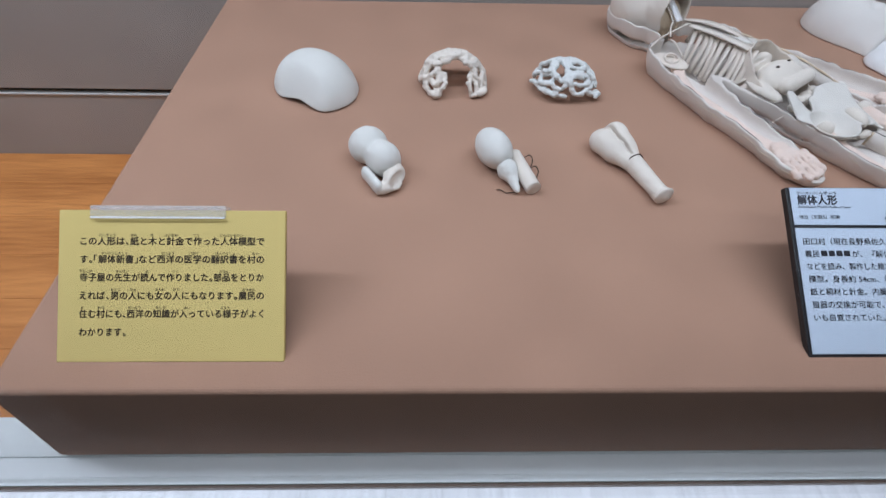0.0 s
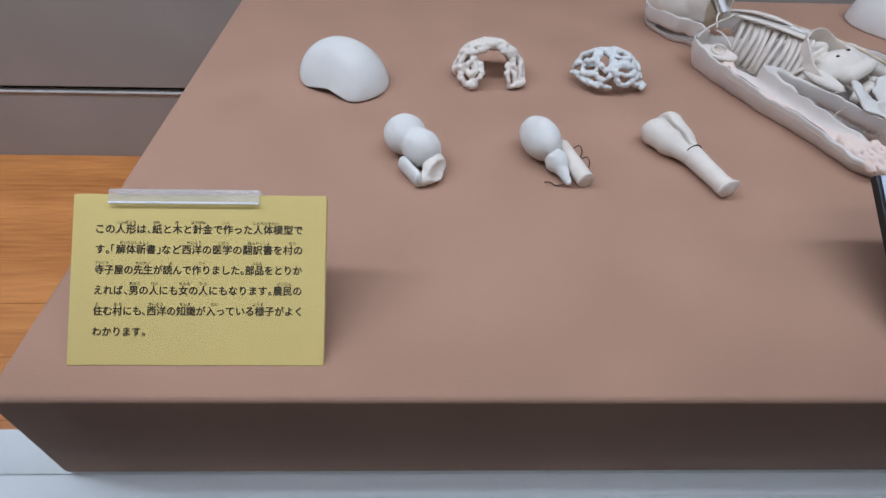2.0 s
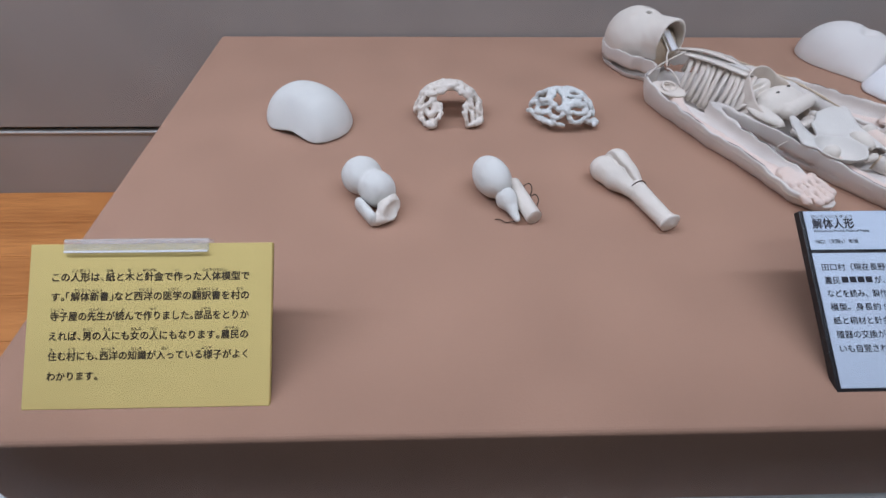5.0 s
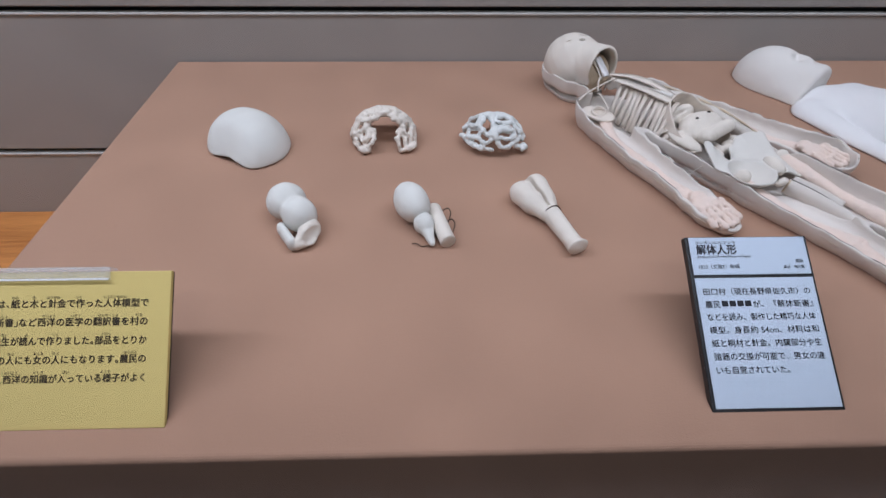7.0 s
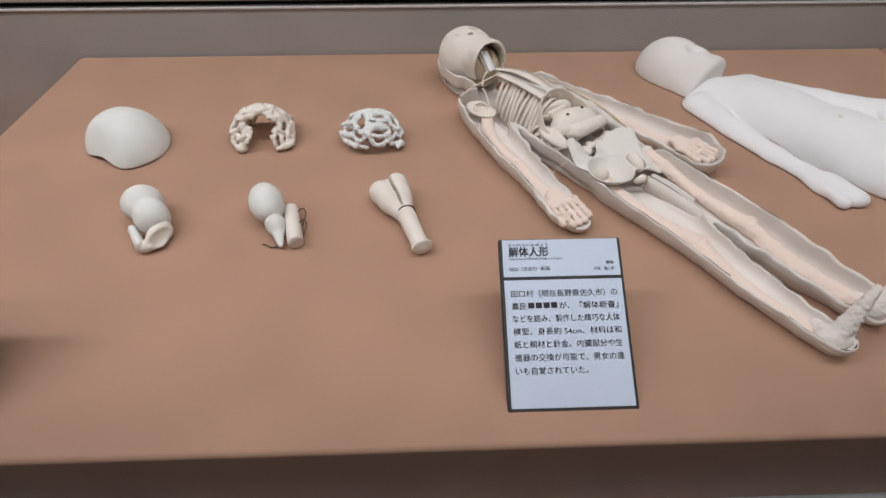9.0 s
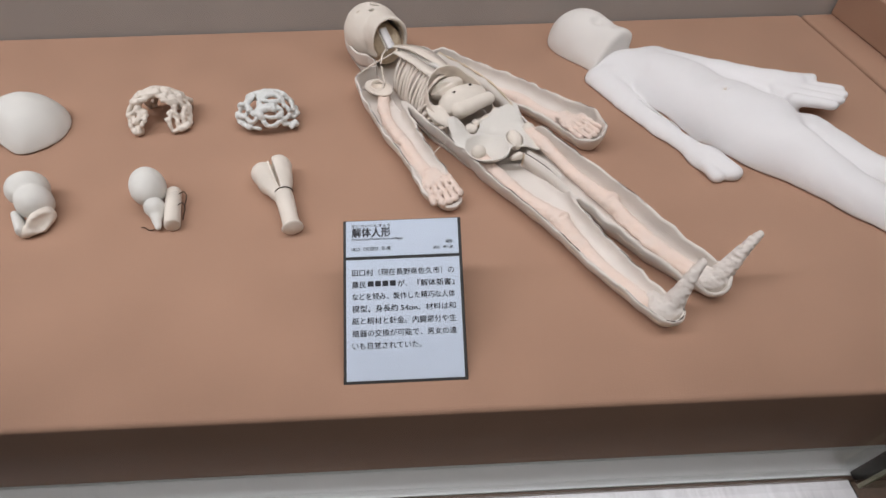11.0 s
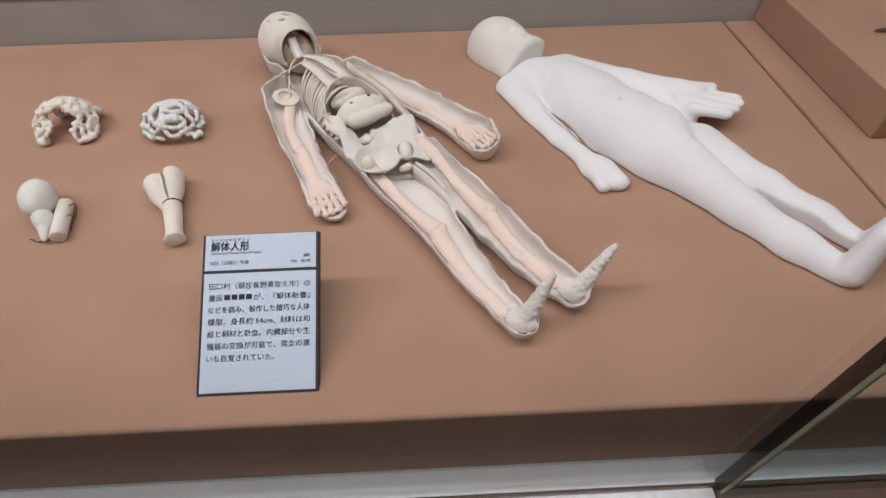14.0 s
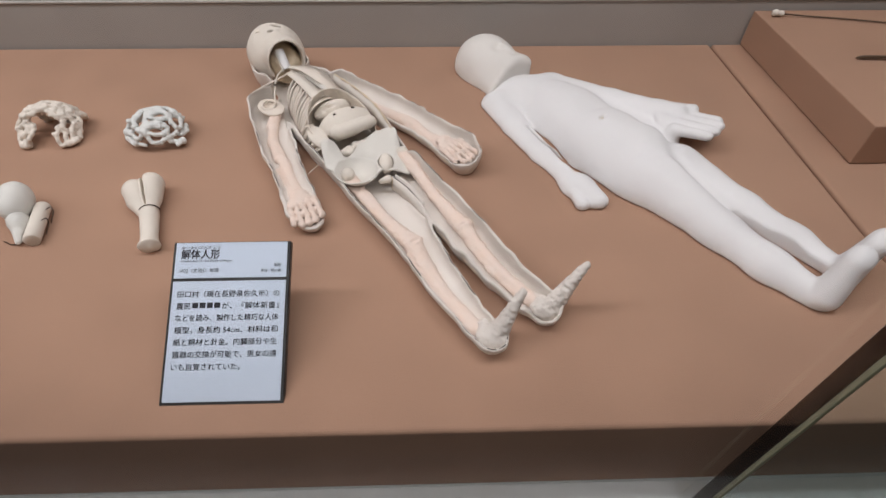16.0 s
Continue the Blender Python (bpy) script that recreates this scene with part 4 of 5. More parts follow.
# ---- the six loose organ models ----
def skull_cap():
    c = Clay((0.07, 0.255, TOP - 0.002), (0.20, 0.40, TOP + 0.050), 0.0009)
    c.egg((0.1365, 0.3225, TOP - 0.005), (0.0490, 0.0390, 0.0395), -54, 0, 0.002)
    X, Y, Z = c.ax[0][:, None, None], c.ax[1][None, :, None], c.ax[2][None, None, :]
    front = (X - 0.1235) * -0.53 + (Y - 0.2930) * -0.848
    c.blend((slice(None),) * 3, (-0.86 * front - 0.50 * (Z - TOP) + 0.0035).astype(np.float32), 0.006, True)
    c.rough(0.0002, 0.05).hollow(0.0024)
    c.above(lambda x, y: TOP + 0.0004 + 0.0052 * np.exp(-(((x - 0.128) * 0.80 + (y - 0.298) * -0.60) / 0.022) ** 2 - (((x - 0.128) * 0.60 + (y - 0.298) * 0.80) / 0.020) ** 2) + 0.0005 * np.sin(160 * x))
    ob = sculpt("skull_cap", [c.mesh(ORGAN, 5)], (0.133, 0.333, TOP))
    tagged(ob, "thin cream paper skull cap, curved side up", "anatomical model", "loose organ models")


skull_cap()


def coil(name, centre, radii, r, mat, label, lines, seed, lumps, floor):
    """An openwork half brain: clay strands pressed onto an upper half ellipsoid, from plan points (u, v) within its rim."""
    rnd = random.Random(seed)
    m = max(radii) + 0.010
    c = Clay((centre[0] - m, centre[1] - m, TOP + 0.0002), (centre[0] + m, centre[1] + m, TOP + radii[2] + centre[2] + 0.012), 0.0008)
    for ln in lines:
        pts = []
        for p in along([(q[0], q[1], q[2] if len(q) > 2 else 1.0) for q in ln], 5):
            d = min(1.0, math.hypot(p[0], p[1]))
            z = centre[2] + radii[2] * math.sqrt(max(0.0, 1 - d * d)) * p[2] + floor * (1 - p[2])
            pts.append(Vector((centre[0] + radii[0] * p[0], centre[1] + radii[1] * p[1], TOP + z)) + Vector([rnd.uniform(-lumps, lumps) for _ in range(3)]))
        rr = r * rnd.uniform(0.85, 1.15)
        for p, q in zip(pts, pts[1:]):
            ra, rb = (rr * rnd.uniform(0.84, 1.14) for _ in range(2))
            c.limb(tuple(p), tuple(q), ra, rb, 1.0, 0.0006)
    c.rough(0.0003, 0.006).above(TOP + 0.0004)
    ob = sculpt(name, [c.mesh(mat, 2)], (centre[0], centre[1], TOP))
    tagged(ob, label, "anatomical model", "loose organ models")


def ring(u, v, a, b, turn, start=0.0, sweep=6.6, lift=1.0):
    """Plan points of a bent loop round (u, v)."""
    out = []
    for k in range(8):
        w = start + sweep * k / 7
        x, y = a * math.cos(w), b * math.sin(w)
        out.append((u + x * math.cos(turn) - y * math.sin(turn), v + x * math.sin(turn) + y * math.cos(turn), lift))
    return out


# u to the right, v to the back; the third number drops a strand towards the cloth
coil("brain_arch", (0.2710, 0.3310, 0.0020), (0.0325, 0.0300, 0.0295), 0.0021, CREAM, "openwork cream paper brain half, arched on two feet", [
    ring(-0.50, -0.55, 0.26, 0.36, 0.3, lift=0.55), ring(-0.54, -0.50, 0.12, 0.22, 0.3, lift=0.60), ring(-0.72, -0.15, 0.22, 0.34, 0.6, lift=0.80), ring(-0.34, -0.12, 0.20, 0.16, 0.2, lift=0.95), ring(-0.50, 0.64, 0.22, 0.20, 0.4, lift=0.9), ring(0.10, 0.72, 0.24, 0.16, 0.1, lift=0.9), ring(0.60, 0.50, 0.18, 0.24, 0.3, lift=0.9),
    ring(0.66, -0.46, 0.19, 0.42, -0.25, lift=0.58), ring(0.48, -0.10, 0.18, 0.14, 0.3, lift=0.95), ring(0.78, -0.20, 0.13, 0.32, -0.2, lift=0.90),
    [(-0.86, -0.30, 0.9), (-0.70, -0.10), (-0.45, -0.05), (-0.15, -0.12), (0.15, -0.12), (0.45, -0.10), (0.72, -0.12), (0.88, -0.10, 0.9)],
    [(-0.90, 0.05, 0.9), (-0.66, 0.18), (-0.35, 0.10), (-0.05, 0.08), (0.25, 0.10), (0.55, 0.14), (0.85, 0.10, 0.9)],
    [(-0.80, 0.40, 0.9), (-0.50, 0.42), (-0.20, 0.36), (0.10, 0.38), (0.42, 0.36), (0.74, 0.36, 0.9)],
    [(-0.60, 0.70, 0.8), (-0.30, 0.60), (0.00, 0.68), (0.32, 0.58), (0.62, 0.64, 0.8)],
    ring(-0.30, 0.22, 0.22, 0.16, 0.2), ring(0.16, 0.24, 0.20, 0.15, -0.2), ring(0.52, 0.18, 0.18, 0.22, 0.5), ring(-0.62, 0.22, 0.16, 0.22, 0.4), ring(0.00, 0.00, 0.17, 0.12, 0.1),
    [(-0.52, 0.00), (-0.46, -0.22, 0.85), (-0.46, -0.50, 0.55), (-0.52, -0.78, 0.15)], [(-0.78, -0.20, 0.85), (-0.86, -0.45, 0.50), (-0.76, -0.62, 0.12)], [(-0.62, -0.88, 0.10), (-0.50, -0.92, 0.12), (-0.40, -0.80, 0.2)],
    [(0.62, -0.10), (0.60, -0.35, 0.8), (0.66, -0.62, 0.45), (0.78, -0.86, 0.10)], [(0.88, -0.10, 0.8), (0.94, -0.40, 0.5), (0.90, -0.72, 0.10)], [(0.84, -0.25, 0.9), (0.80, -0.60, 0.5), (0.84, -0.84, 0.10)],
    [(-0.92, 0.10, 0.7), (-0.98, -0.05, 0.2), (-0.90, -0.20, 0.1)], [(-0.62, 0.70, 0.7), (-0.66, 0.78, 0.1)], [(0.62, 0.64, 0.7), (0.66, 0.74, 0.1)],
    [(-0.10, -0.12), (-0.06, 0.08), (-0.14, 0.36), (-0.06, 0.66)], [(0.34, -0.12), (0.38, 0.10), (0.30, 0.38), (0.34, 0.66)]], 5, 0.0012, 0.0035)
coil("brain_coil", (0.3805, 0.3235, 0.0040), (0.0315, 0.0290, 0.0240), 0.0020, BLUISH, "bluish white paper brain half of tangled coils", [
    ring(-0.62, 0.18, 0.24, 0.40, 0.5), ring(-0.26, -0.20, 0.20, 0.46, 0.15), ring(0.26, -0.58, 0.36, 0.18, 0.25), ring(0.24, -0.56, 0.18, 0.05, 0.25, sweep=3.4),
    ring(0.30, -0.08, 0.26, 0.17, 0.4), ring(0.40, 0.34, 0.22, 0.18, -0.5), ring(-0.10, 0.48, 0.30, 0.18, -0.3), ring(0.72, 0.00, 0.14, 0.30, 0.2), ring(-0.30, 0.74, 0.26, 0.12, 0.1), ring(0.22, 0.74, 0.24, 0.13, -0.3),
    [(-0.98, 0.10, 0.6), (-0.92, -0.20, 0.7), (-0.72, -0.45, 0.8), (-0.50, -0.62, 0.8), (-0.28, -0.80, 0.7), (-0.05, -0.72)],
    [(-0.90, -0.25, 0.4), (-0.66, -0.60, 0.4), (-0.36, -0.84, 0.4)], [(0.02, -0.40), (-0.02, -0.66), (0.10, -0.86, 0.7), (0.36, -0.88, 0.7), (0.62, -0.66, 0.8), (0.80, -0.40, 0.8)],
    [(0.62, -0.72, 0.5), (0.80, -0.60, 0.5), (0.94, -0.46, 0.4), (0.96, -0.62, 0.3), (0.84, -0.74, 0.3)], [(0.56, 0.18), (0.74, 0.36, 0.8), (0.66, 0.62, 0.7), (0.40, 0.84, 0.6)],
    [(-0.42, 0.30), (-0.16, 0.24), (0.06, 0.34), (0.22, 0.20), (0.50, 0.12), (0.62, -0.10)], [(-0.50, 0.62), (-0.72, 0.62, 0.8), (-0.86, 0.42, 0.7)], 
    [(0.90, 0.20, 0.6), (0.96, -0.10, 0.6), (0.88, -0.36, 0.6)], ring(-0.62, -0.34, 0.24, 0.14, -0.7, lift=0.8), ring(0.06, 0.16, 0.20, 0.10, 0.7), [(-0.95, 0.05, 0.4), (-0.80, -0.42, 0.35), (-0.50, -0.78, 0.3), (-0.10, -0.92, 0.3)], [(-0.84, -0.20, 0.2), (-0.60, -0.62, 0.15)], [(0.90, 0.10, 0.2), (0.80, -0.30, 0.2)]], 11, 0.0010, 0.0030)


def stomach_model():
    o = (0.203, 0.20, TOP)
    root = empty("stomach_model", o, "white two-lobed organ model with a ring end", "anatomical model", "loose organ models")
    root.scale = (0.93, 0.93, 0.93)
    c = Clay((0.16, 0.15, TOP), (0.2450, 0.2530, TOP + 0.046), 0.0009)
    c.egg((0.1975, 0.2110, TOP + 0.0165), (0.0175, 0.0175, 0.0165), -50, 0, 0.003)
    c.egg((0.2115, 0.1935, TOP + 0.0155), (0.0165, 0.0150, 0.0155), -50, 0, 0.0025)
    c.rough(0.0002, 0.026).above(TOP + 0.0003)
    sculpt("lobes", [c.mesh(ORGAN)], o, root)
    r = Clay((0.18, 0.145, TOP), (0.2450, 0.2030, TOP + 0.036), 0.0008)
    r.limb((0.2215, 0.1825, TOP + 0.0092), (0.2205, 0.1725, TOP + 0.0088), 0.0092, 0.0087, 1.0, 0.002)
    r.egg((0.2230, 0.1640, TOP + 0.0130), (0.0048, 0.0190, 0.0070), -25, 0, 0.002, True)
    r.limb((0.2125, 0.1660, TOP + 0.006), (0.2165, 0.1660, TOP + 0.006), 0.0055, 0.004, 1.0, 0.002)
    r.rough(0.0004, 0.012).above(TOP + 0.0003)
    sculpt("ring_end", [r.mesh(CREAM)], o, root)
    f = Clay((0.18, 0.145, TOP), (0.2250, 0.2030, TOP + 0.03), 0.0008)
    f.limb((0.1970, 0.1830, TOP + 0.008), (0.2090, 0.1650, TOP + 0.007), 0.0042, 0.0042, 1.7, 0.001)
    f.above(TOP + 0.0003)
    sculpt("flap", [f.mesh(ORGAN)], o, root)


stomach_model()


def bladder_model():
    o = (0.312, 0.195, TOP)
    root = empty("bladder_model", o, "white egg-shaped organ model tied to a short rod with wire", "anatomical model", "loose organ models")
    root.scale = (0.95, 0.95, 0.95)
    c = Clay((0.27, 0.155, TOP), (0.335, 0.255, TOP + 0.05), 0.0009)
    c.egg((0.3005, 0.2080, TOP + 0.0163), (0.0218, 0.0150, 0.0158), -68, 0, 0.003).rough(0.0002, 0.026).above(TOP + 0.0003)
    sculpt("egg", [c.mesh(ORGAN)], o, root)
    n = Clay((0.29, 0.155, TOP), (0.34, 0.21, TOP + 0.035), 0.0008)
    n.egg((0.3110, 0.1870, TOP + 0.0100), (0.0095, 0.0088, 0.0096), -70, 0, 0.003)
    n.limb((0.3130, 0.1830, TOP + 0.009), (0.3180, 0.1670, TOP + 0.0045), 0.0065, 0.0026, 1.0, 0.003).rough(0.0003, 0.012).above(TOP + 0.0003)
    sculpt("nozzle", [n.mesh(ORGAN)], o, root)
    sculpt("rod", [tube([(0.3190, 0.2110, TOP + 0.0068), (0.3194, 0.2100, TOP + 0.0068), (0.3310, 0.1670, TOP + 0.0068), (0.3312, 0.1665, TOP + 0.0068)], lambda t: 0.0060 if t in (0, 1) else 0.0067, CREAM, 20)], o, root)
    for k in (0.0, 0.0150):
        pts = [(0.3270 + 0.2 * k, 0.2030 - k, TOP + 0.010), (0.3320 + 0.2 * k, 0.2045 - k, TOP + 0.012), (0.3345 + 0.2 * k, 0.2010 - k, TOP + 0.009), (0.3325 + 0.2 * k, 0.1960 - k, TOP + 0.004), (0.3315 + 0.2 * k, 0.1945 - k, TOP + 0.001)]
        sculpt("wire_hook", [tube(along(pts), 0.00045, WIRE, 6)], o, root)
    pts = [(0.3010, 0.1715, TOP + 0.001), (0.3050, 0.1700, TOP + 0.002), (0.3090, 0.1675, TOP + 0.001), (0.3120, 0.1680, TOP + 0.001), (0.3165, 0.1665, TOP + 0.003)]
    sculpt("wire_end", [tube(along(pts), 0.00045, WIRE, 6)], o, root)


bladder_model()


def uterus_model():
    o = (0.414, 0.20, TOP)
    root = empty("womb_model", o, "cream bone-shaped organ model, split at the wide end", "anatomical model", "loose organ models")
    for nm, nodes in (("left_half", ((0.3960, 0.2235, TOP + 0.0112, 0.0108), (0.4030, 0.2110, TOP + 0.010, 0.0086), (0.4140, 0.1960, TOP + 0.0085, 0.0056))),
                      ("right_half", ((0.4085, 0.2310, TOP + 0.0125, 0.0112), (0.4130, 0.2150, TOP + 0.0112, 0.0090), (0.4185, 0.1980, TOP + 0.0090, 0.0060)))):
        c = Clay((0.37, 0.18, TOP), (0.435, 0.26, TOP + 0.035), 0.0008)
        c.chain(nodes, 1.0, 0.004)
        c.limb((0.3990, 0.2400, TOP + 0.020), (0.4160, 0.1990, TOP + 0.014), 0.0017, 0.0007, 6.0, 0.0008, True)
        c.rough(0.0002, 0.02).above(TOP + 0.0003)
        sculpt("half", [c.mesh(CREAM)], o, root)
    c = Clay((0.40, 0.14, TOP), (0.45, 0.205, TOP + 0.03), 0.0008)
    c.chain(((0.4170, 0.1980, TOP + 0.0085, 0.0080), (0.4290, 0.1630, TOP + 0.0072, 0.0066), (0.4300, 0.1620, TOP + 0.0072, 0.0062)), 1.0, 0.002)
    c.egg((0.4308, 0.1590, TOP + 0.0080), (0.0022, 0.0092, 0.0080), -70, 0, 0.0008)
    c.rough(0.0002, 0.02).above(TOP + 0.0003)
    sculpt("neck", [c.mesh(CREAM)], o, root)
    ring = [(0.4172 + 0.0083 * math.cos(a) * 0.93, 0.1985 + 0.0083 * math.cos(a) * 0.36, TOP + 0.0087 + 0.0083 * math.sin(a)) for a in [math.pi * (i / 16) for i in range(17)]]
    sculpt("binding", [tube(ring, 0.0005, WIRE, 6)], o, root)


uterus_model()


# ---- signs ----
def words(text, size, weight):
    """Flat mesh of some words, its lower left corner at the origin, and its width and height."""
    cu = bpy.data.curves.new("words", "FONT")
    cu.body, cu.size, cu.resolution_u, cu.space_word = text, size, 3, 1.0
    ob = new("words", cu)
    me = bpy.data.meshes.new_from_object(ob.evaluated_get(bpy.context.evaluated_depsgraph_get()))
    bpy.data.objects.remove(ob)
    bpy.data.curves.remove(cu)
    bm = bmesh.new()
    bm.from_mesh(me)
    for step in (1, 2):
        n = len(bm.verts)
        bm.from_mesh(me)
        bm.verts.ensure_lookup_table()
        for v in bm.verts[n:]:
            v.co += Vector((size * weight * (1 if step == 1 else 0), size * weight * (step - 1), 0.00001 * step))
    bm.to_mesh(me)
    bm.free()
    return me


def line(root, text, x0, x1, y, size, mat, tilt, name="text_line", lift=0.0002, weight=0.03):
    """A line of print on a board, from x0 to x1 (x1 None: as it comes) with its foot at y."""
    me = words(text, size, weight)
    if not len(me.vertices):
        return
    xs = [v.co.x for v in me.vertices]
    sx = 1.0 if x1 is None else (x1 - x0) / (max(xs) - min(xs))
    me.transform(tilt @ Matrix.Translation((x0 - min(xs) * sx, y, lift)) @ Matrix.Diagonal((sx, 1, 1, 1)))
    me.materials.append(mat)
    ob = new(name, me)
    ob.parent = root


def board_frame(y0, y1, z1, thick):
    """The plane of a board that leans back: its own x across, y up along it, z out of it."""
    rise = math.atan2(z1, y1 - y0)
    return Matrix.Rotation(rise, 4, "X"), math.hypot(y1 - y0, z1)


def yellow_sign():
    root = empty("yellow_sign", (0.0285, 0.0190, TOP), "yellow card explanation sign with brown print, leaning back", "sign")
    R, H = board_frame(0.0190, 0.0885, 0.0585, 0.003)
    R = Matrix.Translation((0, 0, 0.0)) @ R
    W = 0.1335

    def flat(x0, x1, y0, y1, z0, z1, bevel):
        bm = box(x0, x1, y0, y1, z0, z1, bevel, 1)
        bmesh.ops.transform(bm, matrix=R, verts=bm.verts)
        return bm
    part("card", flat(0, W, 0.0006, H, -0.0030, 0.0, 0.0003), YELLOW, root)
    part("card_backing", flat(0.0004, W - 0.0004, 0.0036, H - 0.0004, -0.0050, -0.0031, 0.0002), GROOVE, root)
    part("clip", flat(0.0190, 0.0985, H - 0.0052, H + 0.0026, 0.0004, 0.0020, 0.0003), ACRYLIC, root, "clear acrylic strip folded over the top edge")
    part("clip_fold", flat(0.0190, 0.0985, H + 0.0006, H + 0.0026, -0.0062, 0.0019, 0.0004), ACRYLIC, root)
    # a white sliver plays the highlight along the acrylic's lower edge
    part("clip_glint", flat(0.0195, 0.0980, H - 0.0052, H - 0.0041, 0.0021, 0.0025, 0.0001), GESSO, root, "white line standing in for the glint on the strip's edge")
    rows = ("この人形は、紙と木と針金で作った人体模型で", "す。「解体新書」など西洋の医学の翻訳書を村の", "寺子屋の先生が読んで作りました。部品をとりか",
            "えれば、男の人にも女の人にもなります。農民の", "住む村にも、西洋の知識が入っている様子がよく", "わかります。")
    small = ((("にんぎょう", 2.1), ("かみ", 5.6), ("き", 7.8), ("はりがね", 9.4), ("つく", 12.5), ("じんたいもけい", 15.6)),
             (("かいたいしんしょ", 2.4), ("せいよう", 9.0), ("いがく", 12.1), ("ほんやくしょ", 15.1), ("むら", 19.2)),
             (("てらこや", 0.0), ("せんせい", 4.0), ("よ", 7.3), ("つく", 10.2), ("ぶひん", 15.5)),
             (("おとこ", 3.5), ("ひと", 5.6), ("おんな", 8.4), ("ひと", 10.4), ("のうみん", 18.1)),
             (("す", 0.2), ("むら", 2.1), ("せいよう", 5.4), ("ちしき", 8.5), ("はい", 11.6), ("ようす", 15.7)), ())
    x0, x1 = 0.0125, 0.1215
    em = (x1 - x0) / 20.6
    for i, text in enumerate(rows):
        y = H - 0.0206 - 0.0108 * i
        half = "、。「」"
        e, at = (x1 - x0) / sum(0.5 if ch in half else 1.0 for ch in text) if i < 5 else em * 0.97, x0
        for narrow, group in itertools.groupby(text, lambda ch: ch in half):
            run = "".join(group)
            if narrow:
                for ch in run:
                    line(root, ch, at + 0.05 * e, None, y, 0.0053, OLIVEINK, R, weight=0.045)
                    at += 0.5 * e
            else:
                line(root, run, at + 0.04 * e, at + (len(run) - 0.06) * e, y, 0.0053, OLIVEINK, R, weight=0.045)
                at += len(run) * e
        for s, at in small[i]:
            line(root, s, x0 + at * em, x0 + at * em + len(s) * 0.0019, y + 0.0049, 0.0020, OLIVEINK, R, "reading_aid")


yellow_sign()


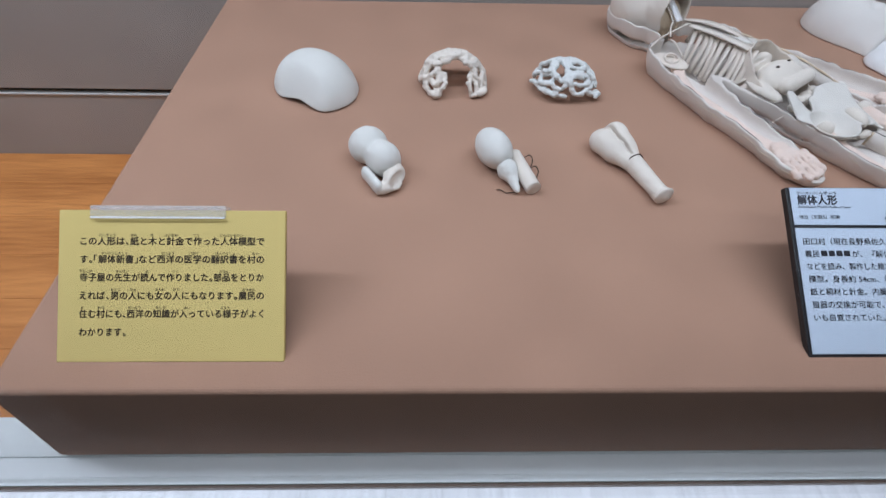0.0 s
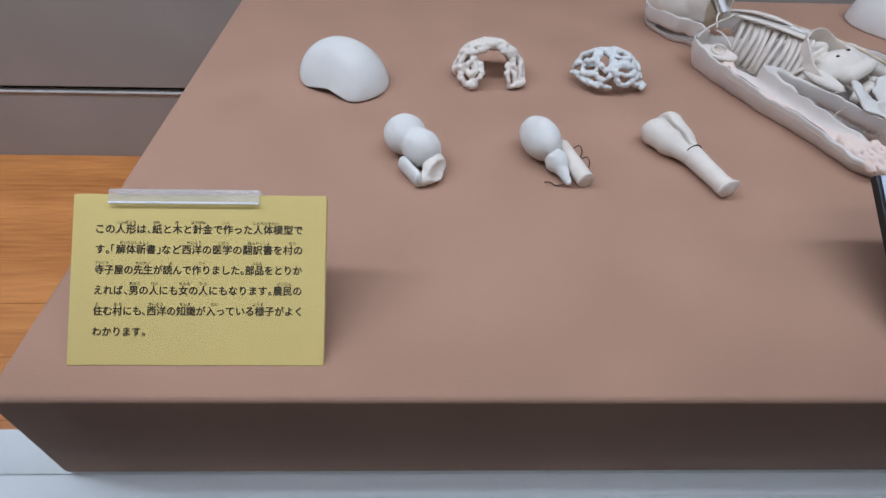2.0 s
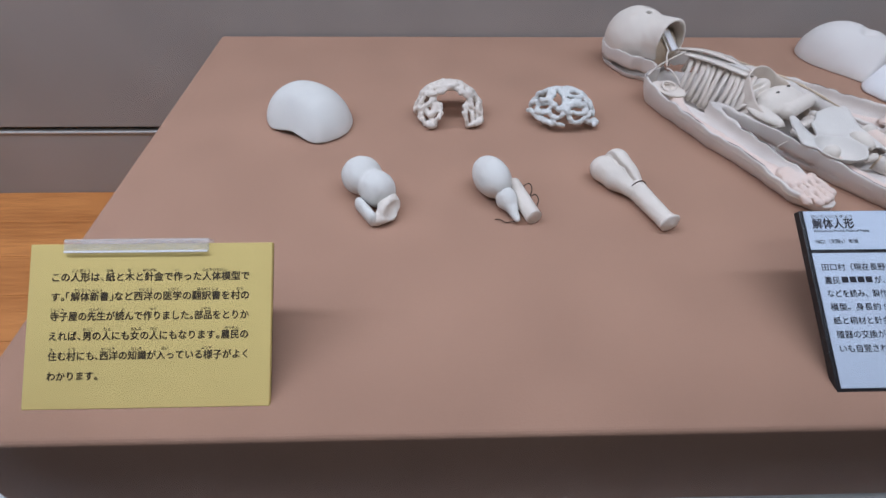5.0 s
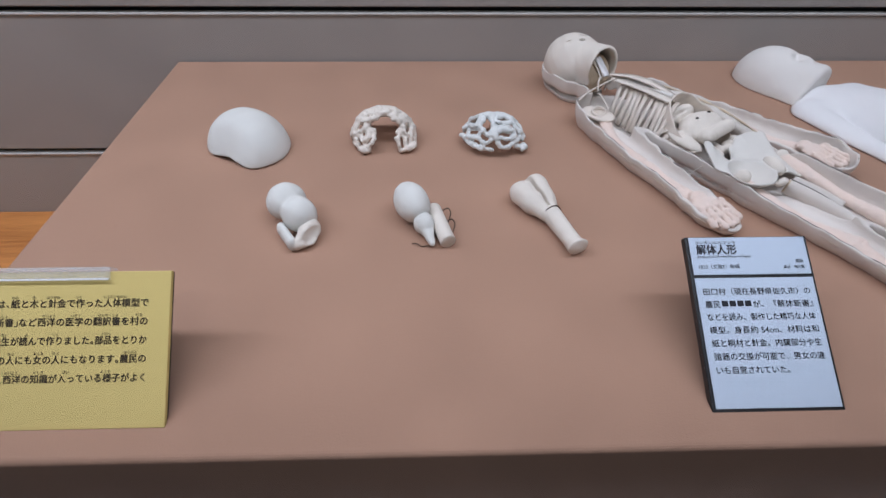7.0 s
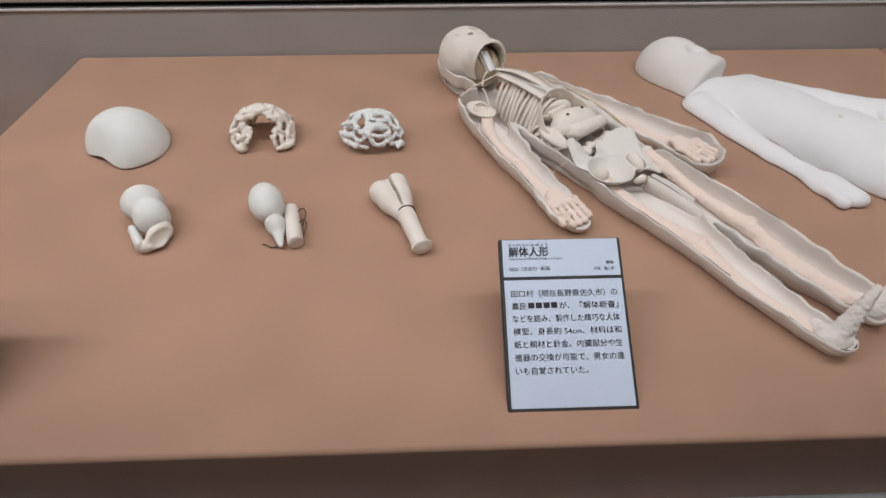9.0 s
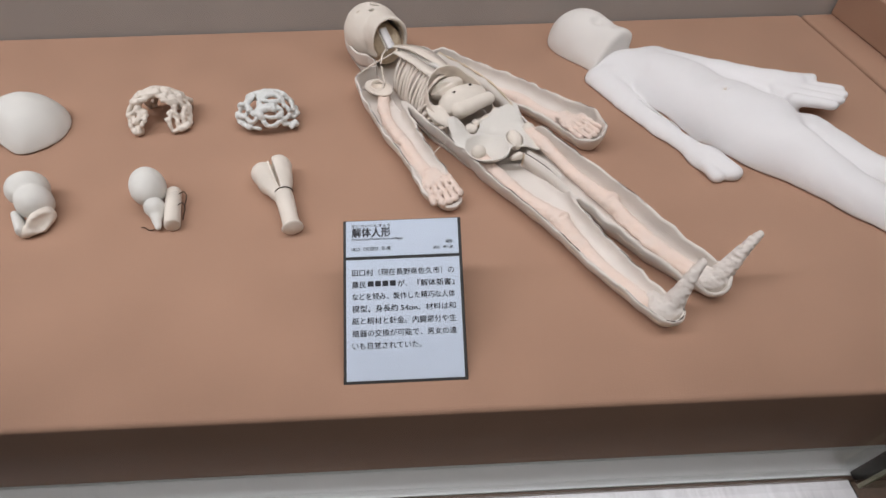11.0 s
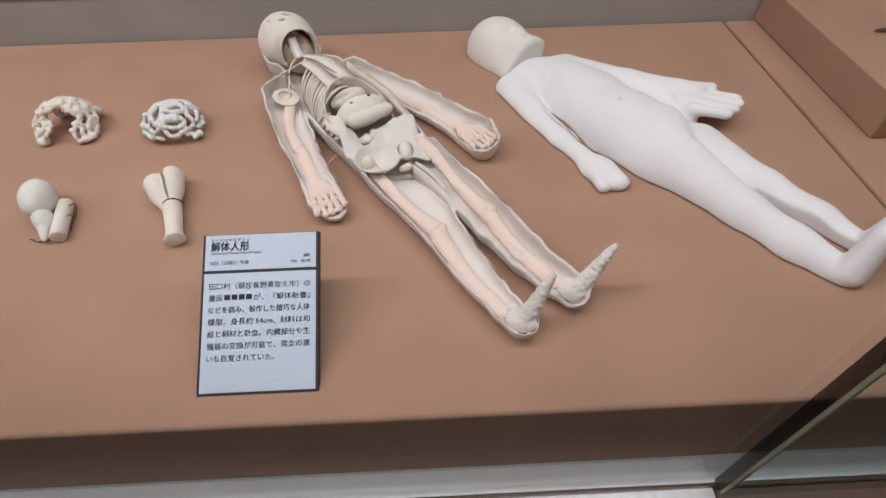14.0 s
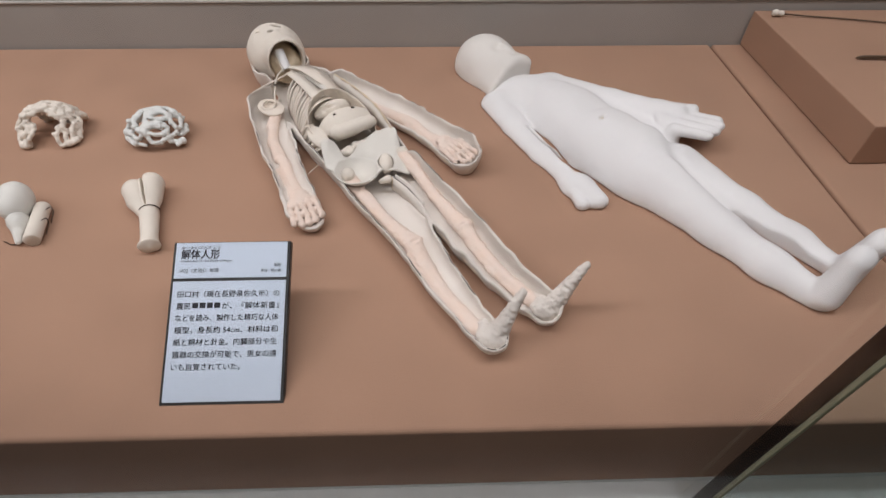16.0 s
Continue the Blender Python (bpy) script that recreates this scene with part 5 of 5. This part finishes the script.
def blue_sign():
    root = empty("title_sign", (0.4825, 0.0210, TOP), "pale blue title sign on a black board, leaning back", "sign")
    R, H = board_frame(0.0210, 0.1165, 0.0550, 0.005)
    W = 0.0810

    def flat(x0, x1, y0, y1, z0, z1, bevel):
        bm = box(x0, x1, y0, y1, z0, z1, bevel, 1)
        bmesh.ops.transform(bm, matrix=R, verts=bm.verts)
        return bm
    part("board", flat(0, W, 0.0006, H, -0.0050, 0.0, 0.0004), BLACK, root)
    part("title_card", flat(0.0021, W - 0.0021, H * 0.768, H - 0.0006, 0.0002, 0.0008, 0.0001), BLUE, root)
    part("text_card", flat(0.0021, W - 0.0021, 0.0026, H * 0.748, 0.0002, 0.0008, 0.0001), BLUE, root)
    lift = 0.0010
    x0, x1 = 0.0060, W - 0.0060
    line(root, "かいたいにんぎょう", x0, x0 + 0.0265, H - 0.0049, 0.0021, INK, R, "reading_aid", lift)
    for dx in (0, 0.00018):
        line(root, "解体人形", x0 + dx, x0 + 0.0265 + dx, H - 0.0116, 0.0072, INK, R, "title", lift + dx * 0.1)
    line(root, "Anatomical Model Made of Paper", x0, x0 + 0.0355, H - 0.0143, 0.0022, INK, R, "subtitle", lift, 0.012)
    line(root, "1822（文政5）年頃", x0, x0 + 0.0265, H - 0.0216, 0.0032, INK, R, "date_line", lift, 0.012)
    line(root, "複製", x1 - 0.0050, x1, H - 0.0180, 0.0027, INK, R, "note", lift, 0.012)
    line(root, "原品　個人蔵", x1 - 0.0135, x1, H - 0.0218, 0.0023, INK, R, "note", lift, 0.012)
    rows = ("田口村（現在長野県佐久市）の", None, "などを読み、製作した精巧な人体", "模型。身長約 54cm、材料は和", "紙と桐材と針金。内臓部分や生", "殖器の交換が可能で、男女の違", "いも自覚されていた。")
    for i, text in enumerate(rows):
        y = H * 0.748 - 0.0108 - 0.0081 * i
        if text is None:
            e = (x1 - x0) / 14.0
            line(root, "農民", x0, x0 + 1.9 * e, y, 0.0049, INK, R, lift=lift, weight=0.014)
            for k in range(4):
                part("name_bar", flat(x0 + (2.15 + k) * e, x0 + (2.95 + k) * e, y + 0.0004, y + 0.0040, lift, lift + 0.0001, 0), INK, root)
            line(root, "が、『解体新書』", x0 + 6.2 * e, x1, y, 0.0049, INK, R, lift=lift, weight=0.014)
        else:
            line(root, text, x0, x1 if i < 6 else x0 + 0.0455, y, 0.0049, INK, R, lift=lift, weight=0.014)


blue_sign()


# ---- small things on the plinth ----
ZP = TOP + 0.0450
rod = sculpt("pointed_tool", [tube([(1.134, 0.3920, ZP + 0.0020), (1.140, 0.3918, ZP + 0.0028), (1.150, 0.3915, ZP + 0.0030), (1.300, 0.3860, ZP + 0.0030)], lambda t: 0.0008 if t == 0 else 0.0019, BROWN, 10)], (1.22, 0.389, ZP))
tagged(rod, "thin dark pointed tool lying on the plinth", "tool")
bead = empty("corded_bead", (1.099, 0.505, ZP), "cream bead with a long dark cord", "bead")
c = Clay((1.085, 0.492, ZP), (1.115, 0.518, ZP + 0.014), 0.0008)
c.egg((1.0965, 0.505, ZP + 0.0042), (0.0048, 0.0044, 0.0042), 0, 0, 0.002).egg((1.1035, 0.5045, ZP + 0.0035), (0.0042, 0.0038, 0.0035), 0, 0, 0.002)
sculpt("knob", [c.mesh(CREAM)], (1.099, 0.505, ZP), bead)
sculpt("cord", [tube(along([(1.106, 0.505, ZP + 0.003), (1.14, 0.500, ZP + 0.0016), (1.19, 0.490, ZP + 0.0016), (1.25, 0.476, ZP + 0.0016), (1.34, 0.470, ZP + 0.0016)]), 0.0009, BROWN, 8)], (1.099, 0.505, ZP), bead)
